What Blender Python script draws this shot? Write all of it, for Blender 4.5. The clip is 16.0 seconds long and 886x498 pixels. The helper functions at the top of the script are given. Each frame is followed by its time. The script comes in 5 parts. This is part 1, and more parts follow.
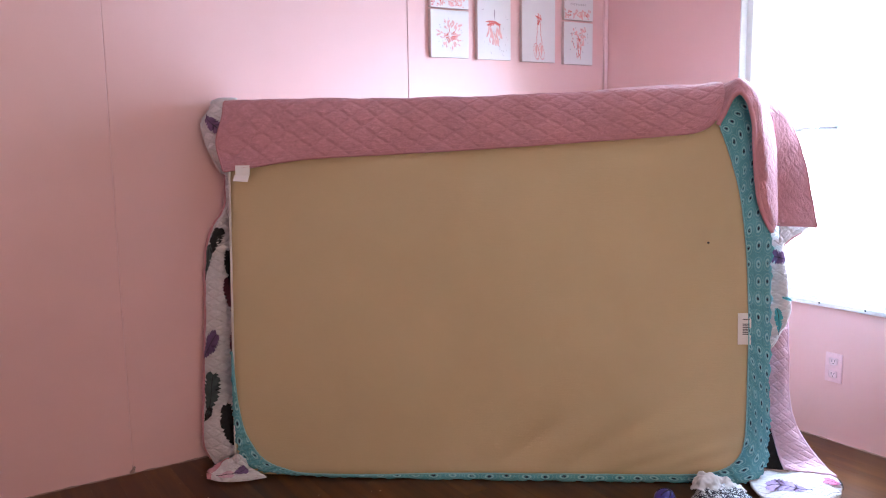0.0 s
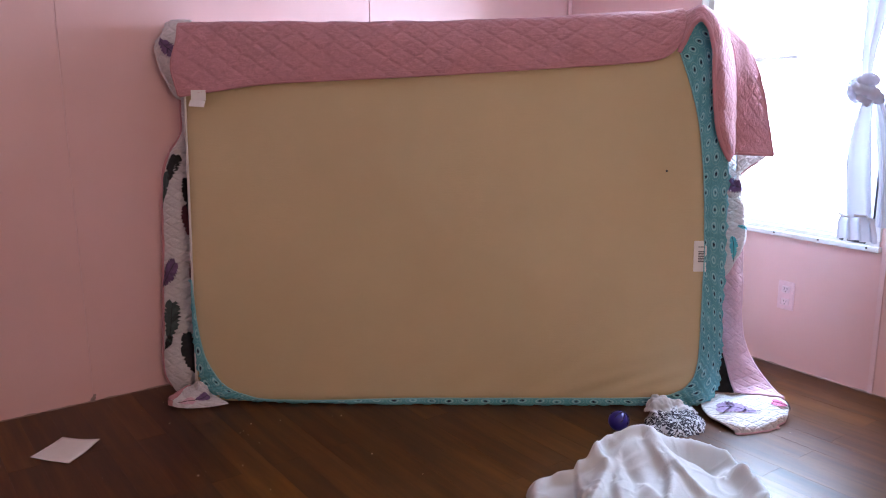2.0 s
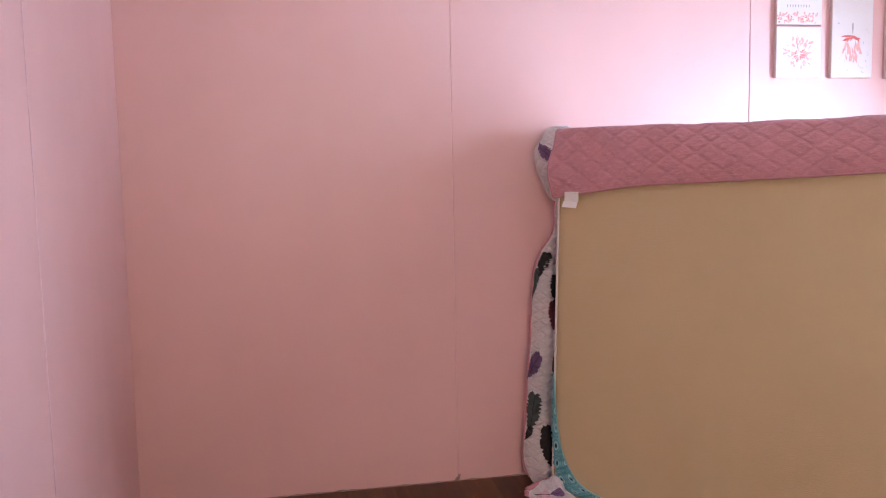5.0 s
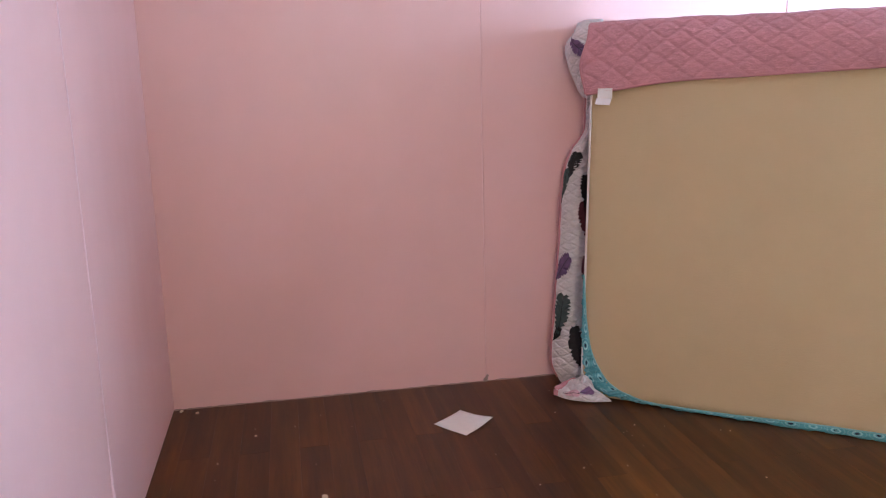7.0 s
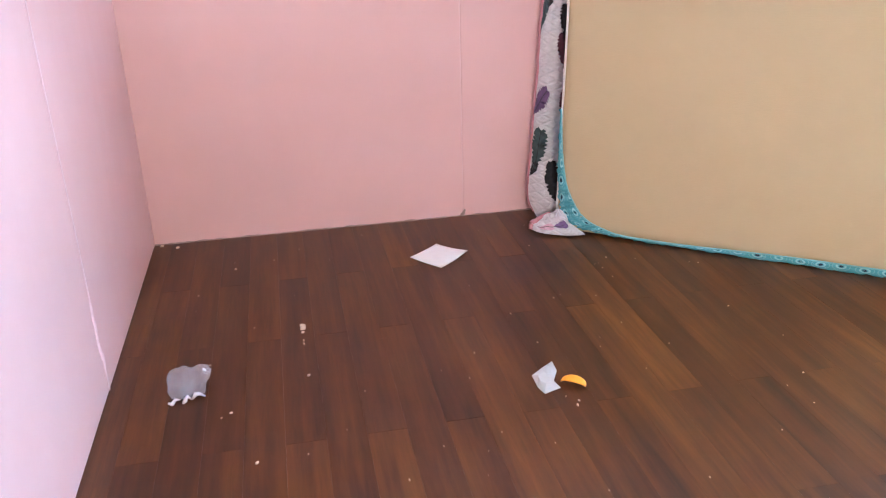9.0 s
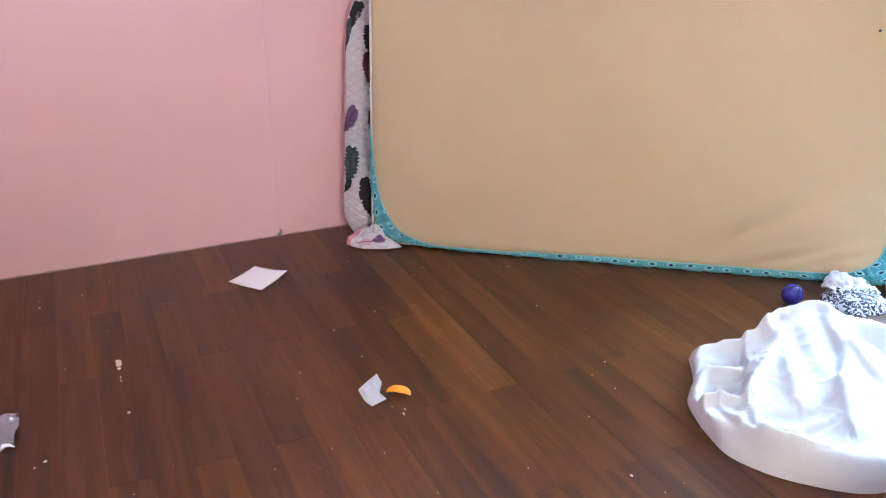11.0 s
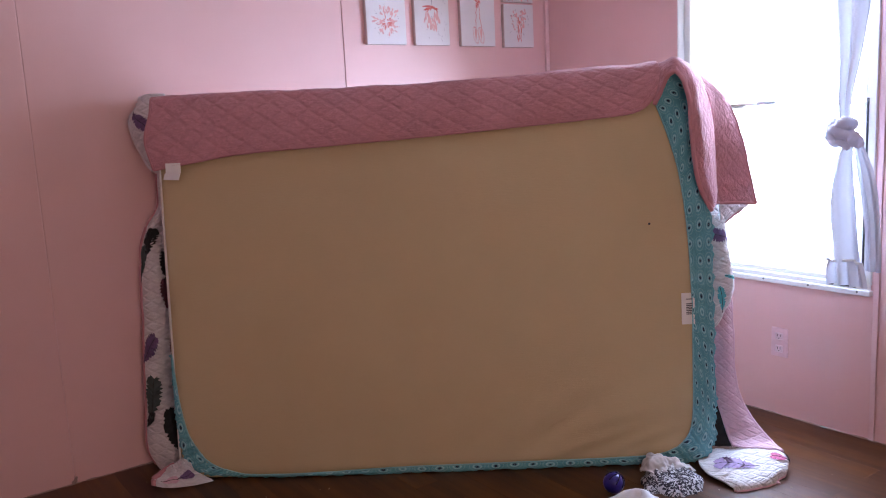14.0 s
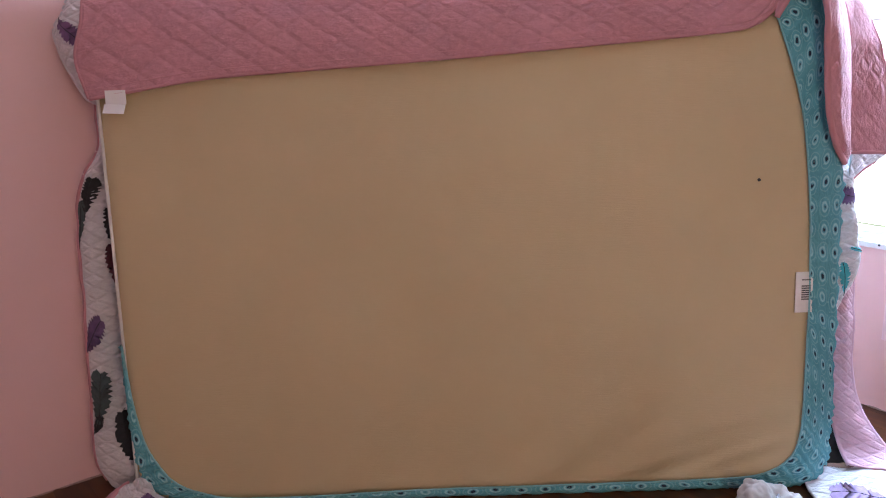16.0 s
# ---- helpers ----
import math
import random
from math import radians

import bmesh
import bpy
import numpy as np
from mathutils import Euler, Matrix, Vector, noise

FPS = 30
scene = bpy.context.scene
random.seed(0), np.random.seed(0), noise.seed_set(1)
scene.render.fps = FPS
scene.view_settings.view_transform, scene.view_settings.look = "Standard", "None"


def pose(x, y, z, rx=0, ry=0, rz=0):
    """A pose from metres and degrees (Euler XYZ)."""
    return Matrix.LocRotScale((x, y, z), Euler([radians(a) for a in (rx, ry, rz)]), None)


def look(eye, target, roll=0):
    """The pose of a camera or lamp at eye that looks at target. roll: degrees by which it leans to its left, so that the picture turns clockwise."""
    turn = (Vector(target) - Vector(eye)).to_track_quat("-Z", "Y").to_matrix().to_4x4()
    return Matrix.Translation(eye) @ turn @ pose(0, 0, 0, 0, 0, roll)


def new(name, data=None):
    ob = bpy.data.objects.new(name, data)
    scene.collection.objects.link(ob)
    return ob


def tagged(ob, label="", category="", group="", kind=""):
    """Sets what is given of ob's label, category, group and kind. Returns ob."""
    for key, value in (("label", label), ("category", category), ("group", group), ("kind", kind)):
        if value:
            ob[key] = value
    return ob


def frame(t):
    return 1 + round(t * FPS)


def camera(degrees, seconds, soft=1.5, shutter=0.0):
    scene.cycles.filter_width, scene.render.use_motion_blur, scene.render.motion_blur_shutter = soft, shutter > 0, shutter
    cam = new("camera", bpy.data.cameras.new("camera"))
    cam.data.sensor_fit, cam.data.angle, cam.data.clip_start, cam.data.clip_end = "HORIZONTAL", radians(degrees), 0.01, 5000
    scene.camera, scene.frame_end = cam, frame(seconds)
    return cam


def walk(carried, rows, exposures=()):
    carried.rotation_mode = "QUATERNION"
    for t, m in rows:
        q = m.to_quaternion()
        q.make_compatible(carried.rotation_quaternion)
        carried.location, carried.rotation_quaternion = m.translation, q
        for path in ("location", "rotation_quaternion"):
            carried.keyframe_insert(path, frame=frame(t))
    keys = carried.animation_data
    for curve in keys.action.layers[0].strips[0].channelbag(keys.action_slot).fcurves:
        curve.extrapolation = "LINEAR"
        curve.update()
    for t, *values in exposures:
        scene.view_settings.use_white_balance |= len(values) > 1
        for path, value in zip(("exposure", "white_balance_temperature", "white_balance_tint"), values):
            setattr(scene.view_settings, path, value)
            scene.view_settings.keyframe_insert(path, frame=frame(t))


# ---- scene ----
cam = camera(56.3, 16.0, soft=1.1)
PATH = [
    (0, (0.566, -3.13, 1.261), (1.652, -1.474, 0.978), -0.8),
    (0.5, (0.572, -3.131, 1.247), (1.703, -1.525, 0.872), -1.5),
    (1, (0.576, -3.151, 1.22), (1.703, -1.553, 0.8), -1.9),
    (1.5, (0.566, -3.137, 1.237), (1.708, -1.548, 0.82), -1.6),
    (2, (0.584, -3.15, 1.22), (1.718, -1.559, 0.792), -0.3),
    (2.5, (0.591, -3.15, 1.214), (1.721, -1.554, 0.794), -0.3),
    (3, (0.594, -3.138, 1.228), (1.668, -1.505, 0.804), -0.1),
    (3.5, (0.576, -3.121, 1.247), (1.546, -1.423, 0.828), -0.2),
    (4, (0.58, -3.131, 1.247), (1.39, -1.341, 0.873), -0.4),
    (4.5, (0.571, -3.143, 1.245), (1.099, -1.228, 1.007), -1.6),
    (5, (0.581, -3.137, 1.257), (0.946, -1.182, 1.054), -1.2),
    (5.2, (0.566, -3.138, 1.261), (0.887, -1.174, 1.061), -0.9),
    (7.5, (0.478, -3.068, 1.19), (0.835, -1.164, 0.69), -1.5),
    (8, (0.553, -3.068, 1.187), (0.879, -1.186, 0.592), -1.8),
    (10.3, (0.508, -3.13, 1.204), (0.963, -1.413, 0.286), 0.3),
    (10.5, (0.51, -3.132, 1.206), (1.007, -1.426, 0.288), 1.0),
    (11, (0.534, -3.141, 1.238), (1.286, -1.454, 0.472), -0.4),
    (11.5, (0.563, -3.152, 1.245), (1.431, -1.463, 0.619), -2.4),
    (12, (0.627, -3.167, 1.265), (1.671, -1.547, 0.731), -1.6),
    (12.5, (0.667, -3.172, 1.281), (1.763, -1.572, 0.792), -3.2),
    (13, (0.648, -3.153, 1.261), (1.767, -1.546, 0.856), -3.0),
    (13.5, (0.653, -3.14, 1.273), (1.795, -1.531, 0.949), -2.7),
    (14, (0.672, -3.143, 1.272), (1.819, -1.536, 0.95), -2.8),
    (14.5, (0.689, -3.108, 1.265), (1.835, -1.506, 0.919), -2.8),
    (15, (0.724, -2.968, 1.223), (1.872, -1.392, 0.78), -5.4),
    (15.5, (0.806, -2.715, 1.24), (2.028, -1.21, 0.752), -4.3),
    (16, (0.991, -2.452, 1.265), (2.139, -0.896, 0.755), -2.1),
]
EXPOSURES = [
    (0.0, 0.15, 6100, 10), (0.5, -0.3, 6100, 14), (1.5, -0.15, 6100, 14), (3.0, -0.2, 6200, 14), (4.0, 0.22, 6400, 12), (5.2, 0.38, 6150, 13), (7.3, 0.66, 5400, -2), (8.2, 1.1, 5100, -5), (10.3, 1.74, 5150, -4), (11.0, 1.27, 5050, -4),
    (11.6, 0.5, 5000, -4), (12.2, -0.05, 5700, 6), (12.8, -0.12, 6000, 13), (13.5, -0.4, 6200, 18), (14.5, -0.55, 6300, 22), (15.0, 0.0, 6200, 18), (15.5, -0.05, 6100, 13), (16.0, 0.02, 5950, 10),
]
walk(cam, [(t, look(eye, target, roll)) for t, eye, target, roll in PATH], EXPOSURES)
WINDOW_WATTS, REAR_WATTS, OUTSIDE_GLOW = 106.0, 29.0, 5.5

# ---- world and light ----
world = bpy.data.worlds.new("world")
scene.world = world
world.use_nodes = True
wn = world.node_tree
sky = wn.nodes.new("ShaderNodeTexSky")
sky.sky_type, sky.sun_disc = "NISHITA", False
sky.sun_elevation, sky.sun_rotation = radians(50), radians(200)
wn.nodes["Background"].inputs["Strength"].default_value = 0.10
wn.links.new(sky.outputs["Color"], wn.nodes["Background"].inputs["Color"])

WIN_Y0, WIN_Y1, WIN_Z0, WIN_Z1 = -1.640, -0.797, 0.560, 2.02
ROOM_X, ROOM_Y, ROOM_Z = 3.625, -4.5, 2.36


def area_lamp(name, eye, target, sx, sy, watts, colour):
    data = bpy.data.lights.new(name, "AREA")
    data.shape, data.size, data.size_y, data.energy, data.color = "RECTANGLE", sx, sy, watts, colour
    ob = new(name, data)
    ob.matrix_world = look(eye, target)
    return ob


area_lamp("window_daylight", (3.72, -1.218, 1.15), (0, -2.5, -0.75), 0.8, 1.1, WINDOW_WATTS, (0.58, 0.76, 1.0))
# added warm fill from behind, in place of bounced light; no window stands there
area_lamp("rear_window_daylight", (1.00, -4.40, 1.45), (2.3, -1.0, 0.65), 0.9, 1.2, REAR_WATTS, (1.0, 0.78, 0.52))


# ---- materials ----
class Nodes:
    """A short way to write node materials."""

    def __init__(self, name):
        self.mat = bpy.data.materials.new(name)
        self.mat.use_nodes = True
        self.tree = self.mat.node_tree
        self.bsdf = self.tree.nodes["Principled BSDF"]

    def n(self, kind, values=None, **props):
        node = self.tree.nodes.new("ShaderNode" + kind)
        for k, v in props.items():
            setattr(node, k, v)
        for k, v in (values or {}).items():
            if isinstance(v, bpy.types.NodeSocket):
                self.tree.links.new(v, node.inputs[k])
            else:
                node.inputs[k].default_value = v
        return node

    def put(self, key, v):
        if isinstance(v, bpy.types.NodeSocket):
            self.tree.links.new(v, self.bsdf.inputs[key])
        else:
            self.bsdf.inputs[key].default_value = v

    def coord(self, which="Object", scale=(1, 1, 1)):
        c = self.n("TexCoord").outputs[which]
        return self.n("Mapping", {"Vector": c, "Scale": scale}).outputs["Vector"]

    def noise(self, vec, scale, detail=4, rough=0.6):
        return self.n("TexNoise", {"Vector": vec, "Scale": scale, "Detail": detail, "Roughness": rough}).outputs["Fac"]

    def ramp(self, fac, stops):
        r = self.n("ValToRGB", {"Fac": fac})
        el = r.color_ramp.elements
        while len(el) < len(stops):
            el.new(0.5)
        for e, (p, c) in zip(el, stops):
            e.position, e.color = p, (*c, 1)
        return r.outputs["Color"]

    def mix(self, fac, a, b, mode="MIX"):
        m = self.n("Mix", data_type="RGBA", blend_type=mode)
        for k, v in ((0, fac), (6, a), (7, b)):
            if isinstance(v, bpy.types.NodeSocket):
                self.tree.links.new(v, m.inputs[k])
            else:
                m.inputs[k].default_value = v if k == 0 else (*v, 1)
        return m.outputs[2]

    def math(self, op, a, b=0.0):
        m = self.n("Math", operation=op)
        for k, v in ((0, a), (1, b)):
            if isinstance(v, bpy.types.NodeSocket):
                self.tree.links.new(v, m.inputs[k])
            else:
                m.inputs[k].default_value = v
        return m.outputs[0]

    def bump(self, height, strength=0.3, distance=0.01):
        self.put("Normal", self.n("Bump", {"Height": height, "Strength": strength, "Distance": distance}).outputs["Normal"])


def plain(name, colour, rough=0.5, metal=0.0, vary=0.12, grain=40, bump=0.1, dist=0.002, sheen=0.0):
    m = Nodes(name)
    v = m.coord()
    fine, broad = m.noise(v, grain), m.noise(v, grain * 0.08, 2)
    f = m.math("ADD", m.math("MULTIPLY", fine, 0.5), m.math("MULTIPLY", broad, 0.5))
    dark = tuple(c * (1 - vary) for c in colour)
    light = tuple(min(1, c * (1 + vary)) for c in colour)
    m.put("Base Color", m.ramp(f, ((0.3, dark), (0.7, light))))
    m.put("Roughness", rough)
    m.put("Metallic", metal)
    m.put("Sheen Weight", sheen)
    if bump:
        m.bump(fine, bump, dist)
    return m.mat


def wall_paint(name, colour):
    m = Nodes(name)
    v = m.coord()
    broad = m.noise(v, 1.3, 3)
    smear = m.noise(m.coord(scale=(1, 1, 0.15)), 9, 4)
    fine = m.noise(v, 160, 3)
    c = m.ramp(broad, ((0.3, tuple(q * 0.95 for q in colour)), (0.7, tuple(min(1, q * 1.04) for q in colour))))
    c = m.mix(m.math("MULTIPLY", smear, 0.14), c, tuple(q * 0.88 for q in colour))
    m.put("Base Color", c)
    m.put("Roughness", m.n("MapRange", {"Value": smear, "To Min": 0.34, "To Max": 0.52}).outputs[0])
    m.bump(m.math("ADD", fine, m.math("MULTIPLY", smear, 1.5)), 0.12, 0.002)
    return m.mat


def wood_boards(name):
    m = Nodes(name)
    rnd = m.n("ObjectInfo").outputs["Random"]
    shift = m.n("CombineXYZ", {"X": m.math("MULTIPLY", rnd, 37.0), "Y": m.math("MULTIPLY", rnd, 91.0), "Z": rnd}).outputs[0]
    base = m.n("VectorMath", {0: m.n("TexCoord").outputs["Object"], 1: shift}, operation="ADD").outputs[0]
    v = m.n("Mapping", {"Vector": base, "Scale": (1, 0.07, 1)}).outputs[0]
    grain = m.noise(v, 75, 6, 0.7)
    streak = m.n("MapRange", {"Value": m.noise(v, 24, 5, 0.6), "From Min": 0.25, "From Max": 0.75}).outputs[0]
    patch = m.noise(base, 2.6, 5, 0.65)
    tone = m.math("ADD", m.math("MULTIPLY", streak, 0.52), m.math("MULTIPLY", rnd, 0.22))
    tone = m.math("ADD", tone, m.math("MULTIPLY", patch, 0.34))
    c = m.ramp(tone, ((0.20, (0.022, 0.0062, 0.0015)), (0.48, (0.062, 0.0185, 0.0036)), (0.70, (0.104, 0.035, 0.0060)), (0.92, (0.160, 0.060, 0.0095))))
    c = m.mix(m.math("MULTIPLY", m.n("MapRange", {"Value": grain, "From Min": 0.5, "From Max": 0.75}).outputs[0], 0.42), c, (0.018, 0.006, 0.002))
    m.put("Base Color", c)
    m.put("Roughness", m.n("MapRange", {"Value": patch, "To Min": 0.30, "To Max": 0.37}).outputs[0])
    m.put("Specular IOR Level", 0.36)
    m.bump(m.math("ADD", m.math("MULTIPLY", grain, 0.5), m.math("MULTIPLY", streak, 0.4)), 0.12, 0.0015)
    return m.mat


def woven(name, colour, scale=900, vary=0.1, broad_scale=2.5, rough=0.9, bump=0.25, wr=0.0):
    """Cloth: a fine weave, soft blotches and, with wr, small creases; laid by the mesh's UV in metres."""
    m = Nodes(name)
    uv = m.coord("UV")
    wx = m.n("TexWave", {"Vector": uv, "Scale": scale / 6.2, "Distortion": 0.6}, bands_direction="X").outputs["Fac"]
    wy = m.n("TexWave", {"Vector": uv, "Scale": scale / 6.2, "Distortion": 0.6}, bands_direction="Y").outputs["Fac"]
    weave = m.math("ADD", wx, wy)
    blot = m.noise(uv, broad_scale, 4)
    slub = m.noise(m.coord("UV", (1, 12, 1)), 26, 4)
    c = m.ramp(blot, ((0.3, tuple(q * (1 - vary) for q in colour)), (0.7, tuple(min(1, q * (1 + vary)) for q in colour))))
    c = m.mix(m.math("MULTIPLY", slub, 0.22), c, tuple(q * 0.78 for q in colour))
    m.put("Base Color", c)
    m.put("Roughness", rough)
    m.put("Sheen Weight", 0.15)
    h = m.math("ADD", m.math("MULTIPLY", weave, 0.06), slub)
    if wr:
        h = m.math("ADD", h, m.math("MULTIPLY", m.noise(uv, 14, 5, 0.65), wr))
    m.bump(h, bump, 0.003)
    return m.mat


def quilted(name, colour, vary=0.14, gap=0.085, puff=0.9):
    """Quilted cotton: puffed diamonds between stitched lines, with small puckers along them."""
    m = Nodes(name)
    uv = m.coord("UV")
    sep = m.n("SeparateXYZ", {"Vector": uv})
    x, y = sep.outputs[0], sep.outputs[1]

    def ridge(a):
        s = m.math("PINGPONG", m.math("DIVIDE", a, gap), 0.5)
        return m.math("MINIMUM", m.math("MULTIPLY", s, 5.0), 1.0)

    warp = m.math("MULTIPLY", m.math("SUBTRACT", m.noise(uv, 9, 2), 0.5), 0.02)
    a = m.math("ADD", m.math("ADD", m.math("MULTIPLY", x, 0.62), m.math("MULTIPLY", y, 0.95)), warp)
    b = m.math("ADD", m.math("SUBTRACT", m.math("MULTIPLY", x, 0.62), m.math("MULTIPLY", y, 0.95)), warp)
    pad = m.math("MULTIPLY", ridge(a), ridge(b))
    pucker = m.noise(m.coord("UV", (1, 1.8, 1)), 55, 4, 0.65)
    blot = m.noise(uv, 7, 4)
    c = m.ramp(blot, ((0.3, tuple(q * (1 - vary) for q in colour)), (0.7, tuple(min(1, q * (1 + vary)) for q in colour))))
    worn = m.n("MapRange", {"Value": pucker, "From Min": 0.48, "From Max": 0.7}).outputs[0]
    c = m.mix(m.math("MULTIPLY", worn, 0.42), c, tuple(min(1, q * 1.35 + 0.03) for q in colour))
    # crease shade along the stitched lines, put into the colour
    c = m.mix(m.math("MULTIPLY", m.math("SUBTRACT", 1.0, pad), 0.07), c, tuple(q * 0.72 for q in colour))
    m.put("Base Color", c)
    m.put("Roughness", 0.9)
    m.put("Sheen Weight", 0.2)
    m.bump(m.math("ADD", m.math("MULTIPLY", pad, puff), m.math("MULTIPLY", pucker, 0.9)), 0.85, 0.007)
    return m.mat


def eyelet_print(name):
    """Teal cotton printed with rows of pale rings round dark centres and small dashes between."""
    m = Nodes(name)
    wob = m.n("TexNoise", {"Vector": m.coord("UV"), "Scale": 40.0, "Detail": 2.0}).outputs["Color"]
    uv = m.n("VectorMath", {0: m.coord("UV", (0.50, 1.0, 1)), 1: m.n("VectorMath", {0: wob, 1: (0.004, 0.004, 0)}, operation="MULTIPLY").outputs[0]}, operation="ADD").outputs[0]
    vor = m.n("TexVoronoi", {"Vector": uv, "Scale": 30.0, "Randomness": 0.12})
    d = vor.outputs["Distance"]
    small = m.n("TexVoronoi", {"Vector": uv, "Scale": 70.0, "Randomness": 0.75}).outputs["Distance"]
    fine = m.noise(m.coord("UV"), 130, 3)
    soft = m.noise(m.coord("UV"), 12, 3)
    base = m.ramp(soft, ((0.3, (0.085, 0.31, 0.38)), (0.7, (0.15, 0.43, 0.50))))
    c = m.mix(m.ramp(small, ((0.14, (0.55,) * 3), (0.24, (0.0,) * 3))), base, (0.17, 0.50, 0.55))
    ring = m.ramp(d, ((0.15, (0.0,) * 3), (0.19, (0.85,) * 3), (0.24, (0.85,) * 3), (0.28, (0.0,) * 3)))
    outer = m.ramp(d, ((0.38, (0.0,) * 3), (0.41, (0.45,) * 3), (0.43, (0.45,) * 3), (0.46, (0.0,) * 3)))
    c = m.mix(outer, c, (0.30, 0.58, 0.62))
    c = m.mix(ring, c, (0.36, 0.64, 0.68))
    dot = m.ramp(d, ((0.10, (1.0,) * 3), (0.13, (0.0,) * 3)))
    c = m.mix(dot, c, (0.012, 0.03, 0.06))
    dash = m.n("MapRange", {"Value": m.noise(m.coord("UV"), 75, 2), "From Min": 0.62, "From Max": 0.68}).outputs[0]
    c = m.mix(m.math("MULTIPLY", dash, 0.45), c, (0.30, 0.62, 0.66))
    m.put("Base Color", c)
    m.put("Roughness", 0.85)
    m.bump(m.math("ADD", m.math("MULTIPLY", fine, 0.4), m.noise(m.coord("UV", (1, 3, 1)), 40, 3)), 0.7, 0.006)
    return m.mat


def bandana_print(name):
    """White cloth with a small black scroll print."""
    m = Nodes(name)
    uv = m.coord("UV")
    v = m.n("TexVoronoi", {"Vector": uv, "Scale": 110.0, "Randomness": 0.9}).outputs["Distance"]
    n = m.noise(uv, 85, 3, 0.6)
    f = m.math("ADD", m.math("MULTIPLY", v, 0.6), n)
    c = m.ramp(f, ((0.60, (0.55, 0.55, 0.58)), (0.63, (0.02, 0.02, 0.035)), (0.85, (0.02, 0.02, 0.035)), (0.88, (0.52, 0.52, 0.56))))
    big = m.n("MapRange", {"Value": m.noise(uv, 6, 2), "From Min": 0.36, "From Max": 0.46}).outputs[0]
    c = m.mix(big, (0.56, 0.56, 0.60), c)
    m.put("Base Color", c)
    m.put("Roughness", 0.8)
    m.bump(m.noise(uv, 60, 3), 0.3, 0.003)
    return m.mat


def glassy(name, colour=(1, 1, 1), rough=0.0):
    m = Nodes(name)
    m.put("Base Color", (*colour, 1))
    m.put("Roughness", rough)
    m.put("Transmission Weight", 1.0)
    m.put("IOR", 1.02 if rough == 0 else 1.3)
    return m.mat


def glow(name, colour, strength):
    m = Nodes(name)
    m.put("Base Color", (*colour, 1))
    m.put("Emission Color", (*colour, 1))
    m.put("Emission Strength", strength)
    return m.mat


def sheer(name, colour, clear):
    """Thin curtain cloth that lets part of the light through."""
    m = Nodes(name)
    uv = m.coord("UV")
    m.put("Base Color", m.ramp(m.noise(uv, 6, 4), ((0.3, tuple(q * 0.93 for q in colour)), (0.7, colour))))
    m.put("Roughness", 0.85)
    m.bump(m.noise(m.coord("UV", (6, 1, 1)), 30, 4), 0.3, 0.003)
    tr = m.n("BsdfTranslucent", {"Color": (*colour, 1)})
    mx = m.n("MixShader", {0: clear})
    m.tree.links.new(m.bsdf.outputs[0], mx.inputs[1])
    m.tree.links.new(tr.outputs[0], mx.inputs[2])
    m.tree.links.new(mx.outputs[0], m.tree.nodes["Material Output"].inputs[0])
    return m.mat


PINK = wall_paint("pink_wall_paint", (0.79, 0.505, 0.487))
PINK_TRIM = wall_paint("pink_trim_paint", (0.81, 0.55, 0.55))
# wall backing darkened in its colour, so the panel seams read as shaded
GROOVE = plain("seam_shadow_caulk", (0.36, 0.18, 0.19), 0.8)
CAULK = plain("dirty_caulk", (0.38, 0.27, 0.24), 0.8, vary=0.4)
CEIL = plain("white_ceiling", (0.78, 0.77, 0.75), 0.9, grain=90, bump=0.4)
WOOD = wood_boards("dark_wood_boards")
SUBFLOOR = plain("dark_joint", (0.020, 0.009, 0.005), 0.7)
VINYL = plain("white_vinyl", (0.80, 0.80, 0.80), 0.35, vary=0.03, bump=0.03)
DARKMETAL = plain("dark_metal", (0.05, 0.05, 0.055), 0.45, 0.6)
STEEL = plain("dull_steel", (0.45, 0.45, 0.46), 0.4, 0.9)
GLASS = glassy("window_glass")
OUTSIDE = glow("bright_overcast_outside", (0.93, 0.97, 1.0), OUTSIDE_GLOW)
TAN = woven("tan_backing_cloth", (0.57, 0.455, 0.270), 700, 0.05, 1.6, 0.88, 0.2)
TICKING = plain("white_ticking", (0.72, 0.70, 0.66), 0.85)
TEAL = eyelet_print("teal_eyelet_print")
TEAL_HEM = plain("teal_hem", (0.24, 0.52, 0.57), 0.85, grain=200, bump=0.4)
QUILT_PINK = quilted("dusty_pink_quilting", (0.53, 0.25, 0.285), 0.12, 0.058, 0.58)
QUILT_SOFT = quilted("soft_pink_quilting", (0.53, 0.25, 0.285), 0.10, 0.044, 0.22)
QUILT_BIND = woven("pink_binding", (0.54, 0.25, 0.28), 600, 0.08)
QUILT_WHITE = quilted("white_quilting", (0.66, 0.635, 0.65), 0.05, 0.036, 0.6)
QUILT_BLUSH = quilted("blush_quilting", (0.66, 0.42, 0.50), 0.08, 0.036, 0.6)
PURPLE = plain("purple_print", (0.15, 0.085, 0.19), 0.9, vary=0.5, grain=70)
LAVENDER = plain("lavender_print", (0.36, 0.26, 0.45), 0.9, vary=0.45, grain=60)
CHARCOAL = plain("charcoal_print", (0.022, 0.022, 0.026), 0.9, vary=0.5, grain=70)
GREENGREY = plain("green_grey_print", (0.06, 0.085, 0.085), 0.9, vary=0.4, grain=70)
PLUM = plain("plum_print", (0.10, 0.025, 0.04), 0.9, vary=0.5, grain=70)
AQUA = plain("aqua_print", (0.10, 0.46, 0.52), 0.9, vary=0.3, grain=70)
ROSE = plain("rose_print", (0.55, 0.14, 0.26), 0.9, vary=0.4, grain=70)
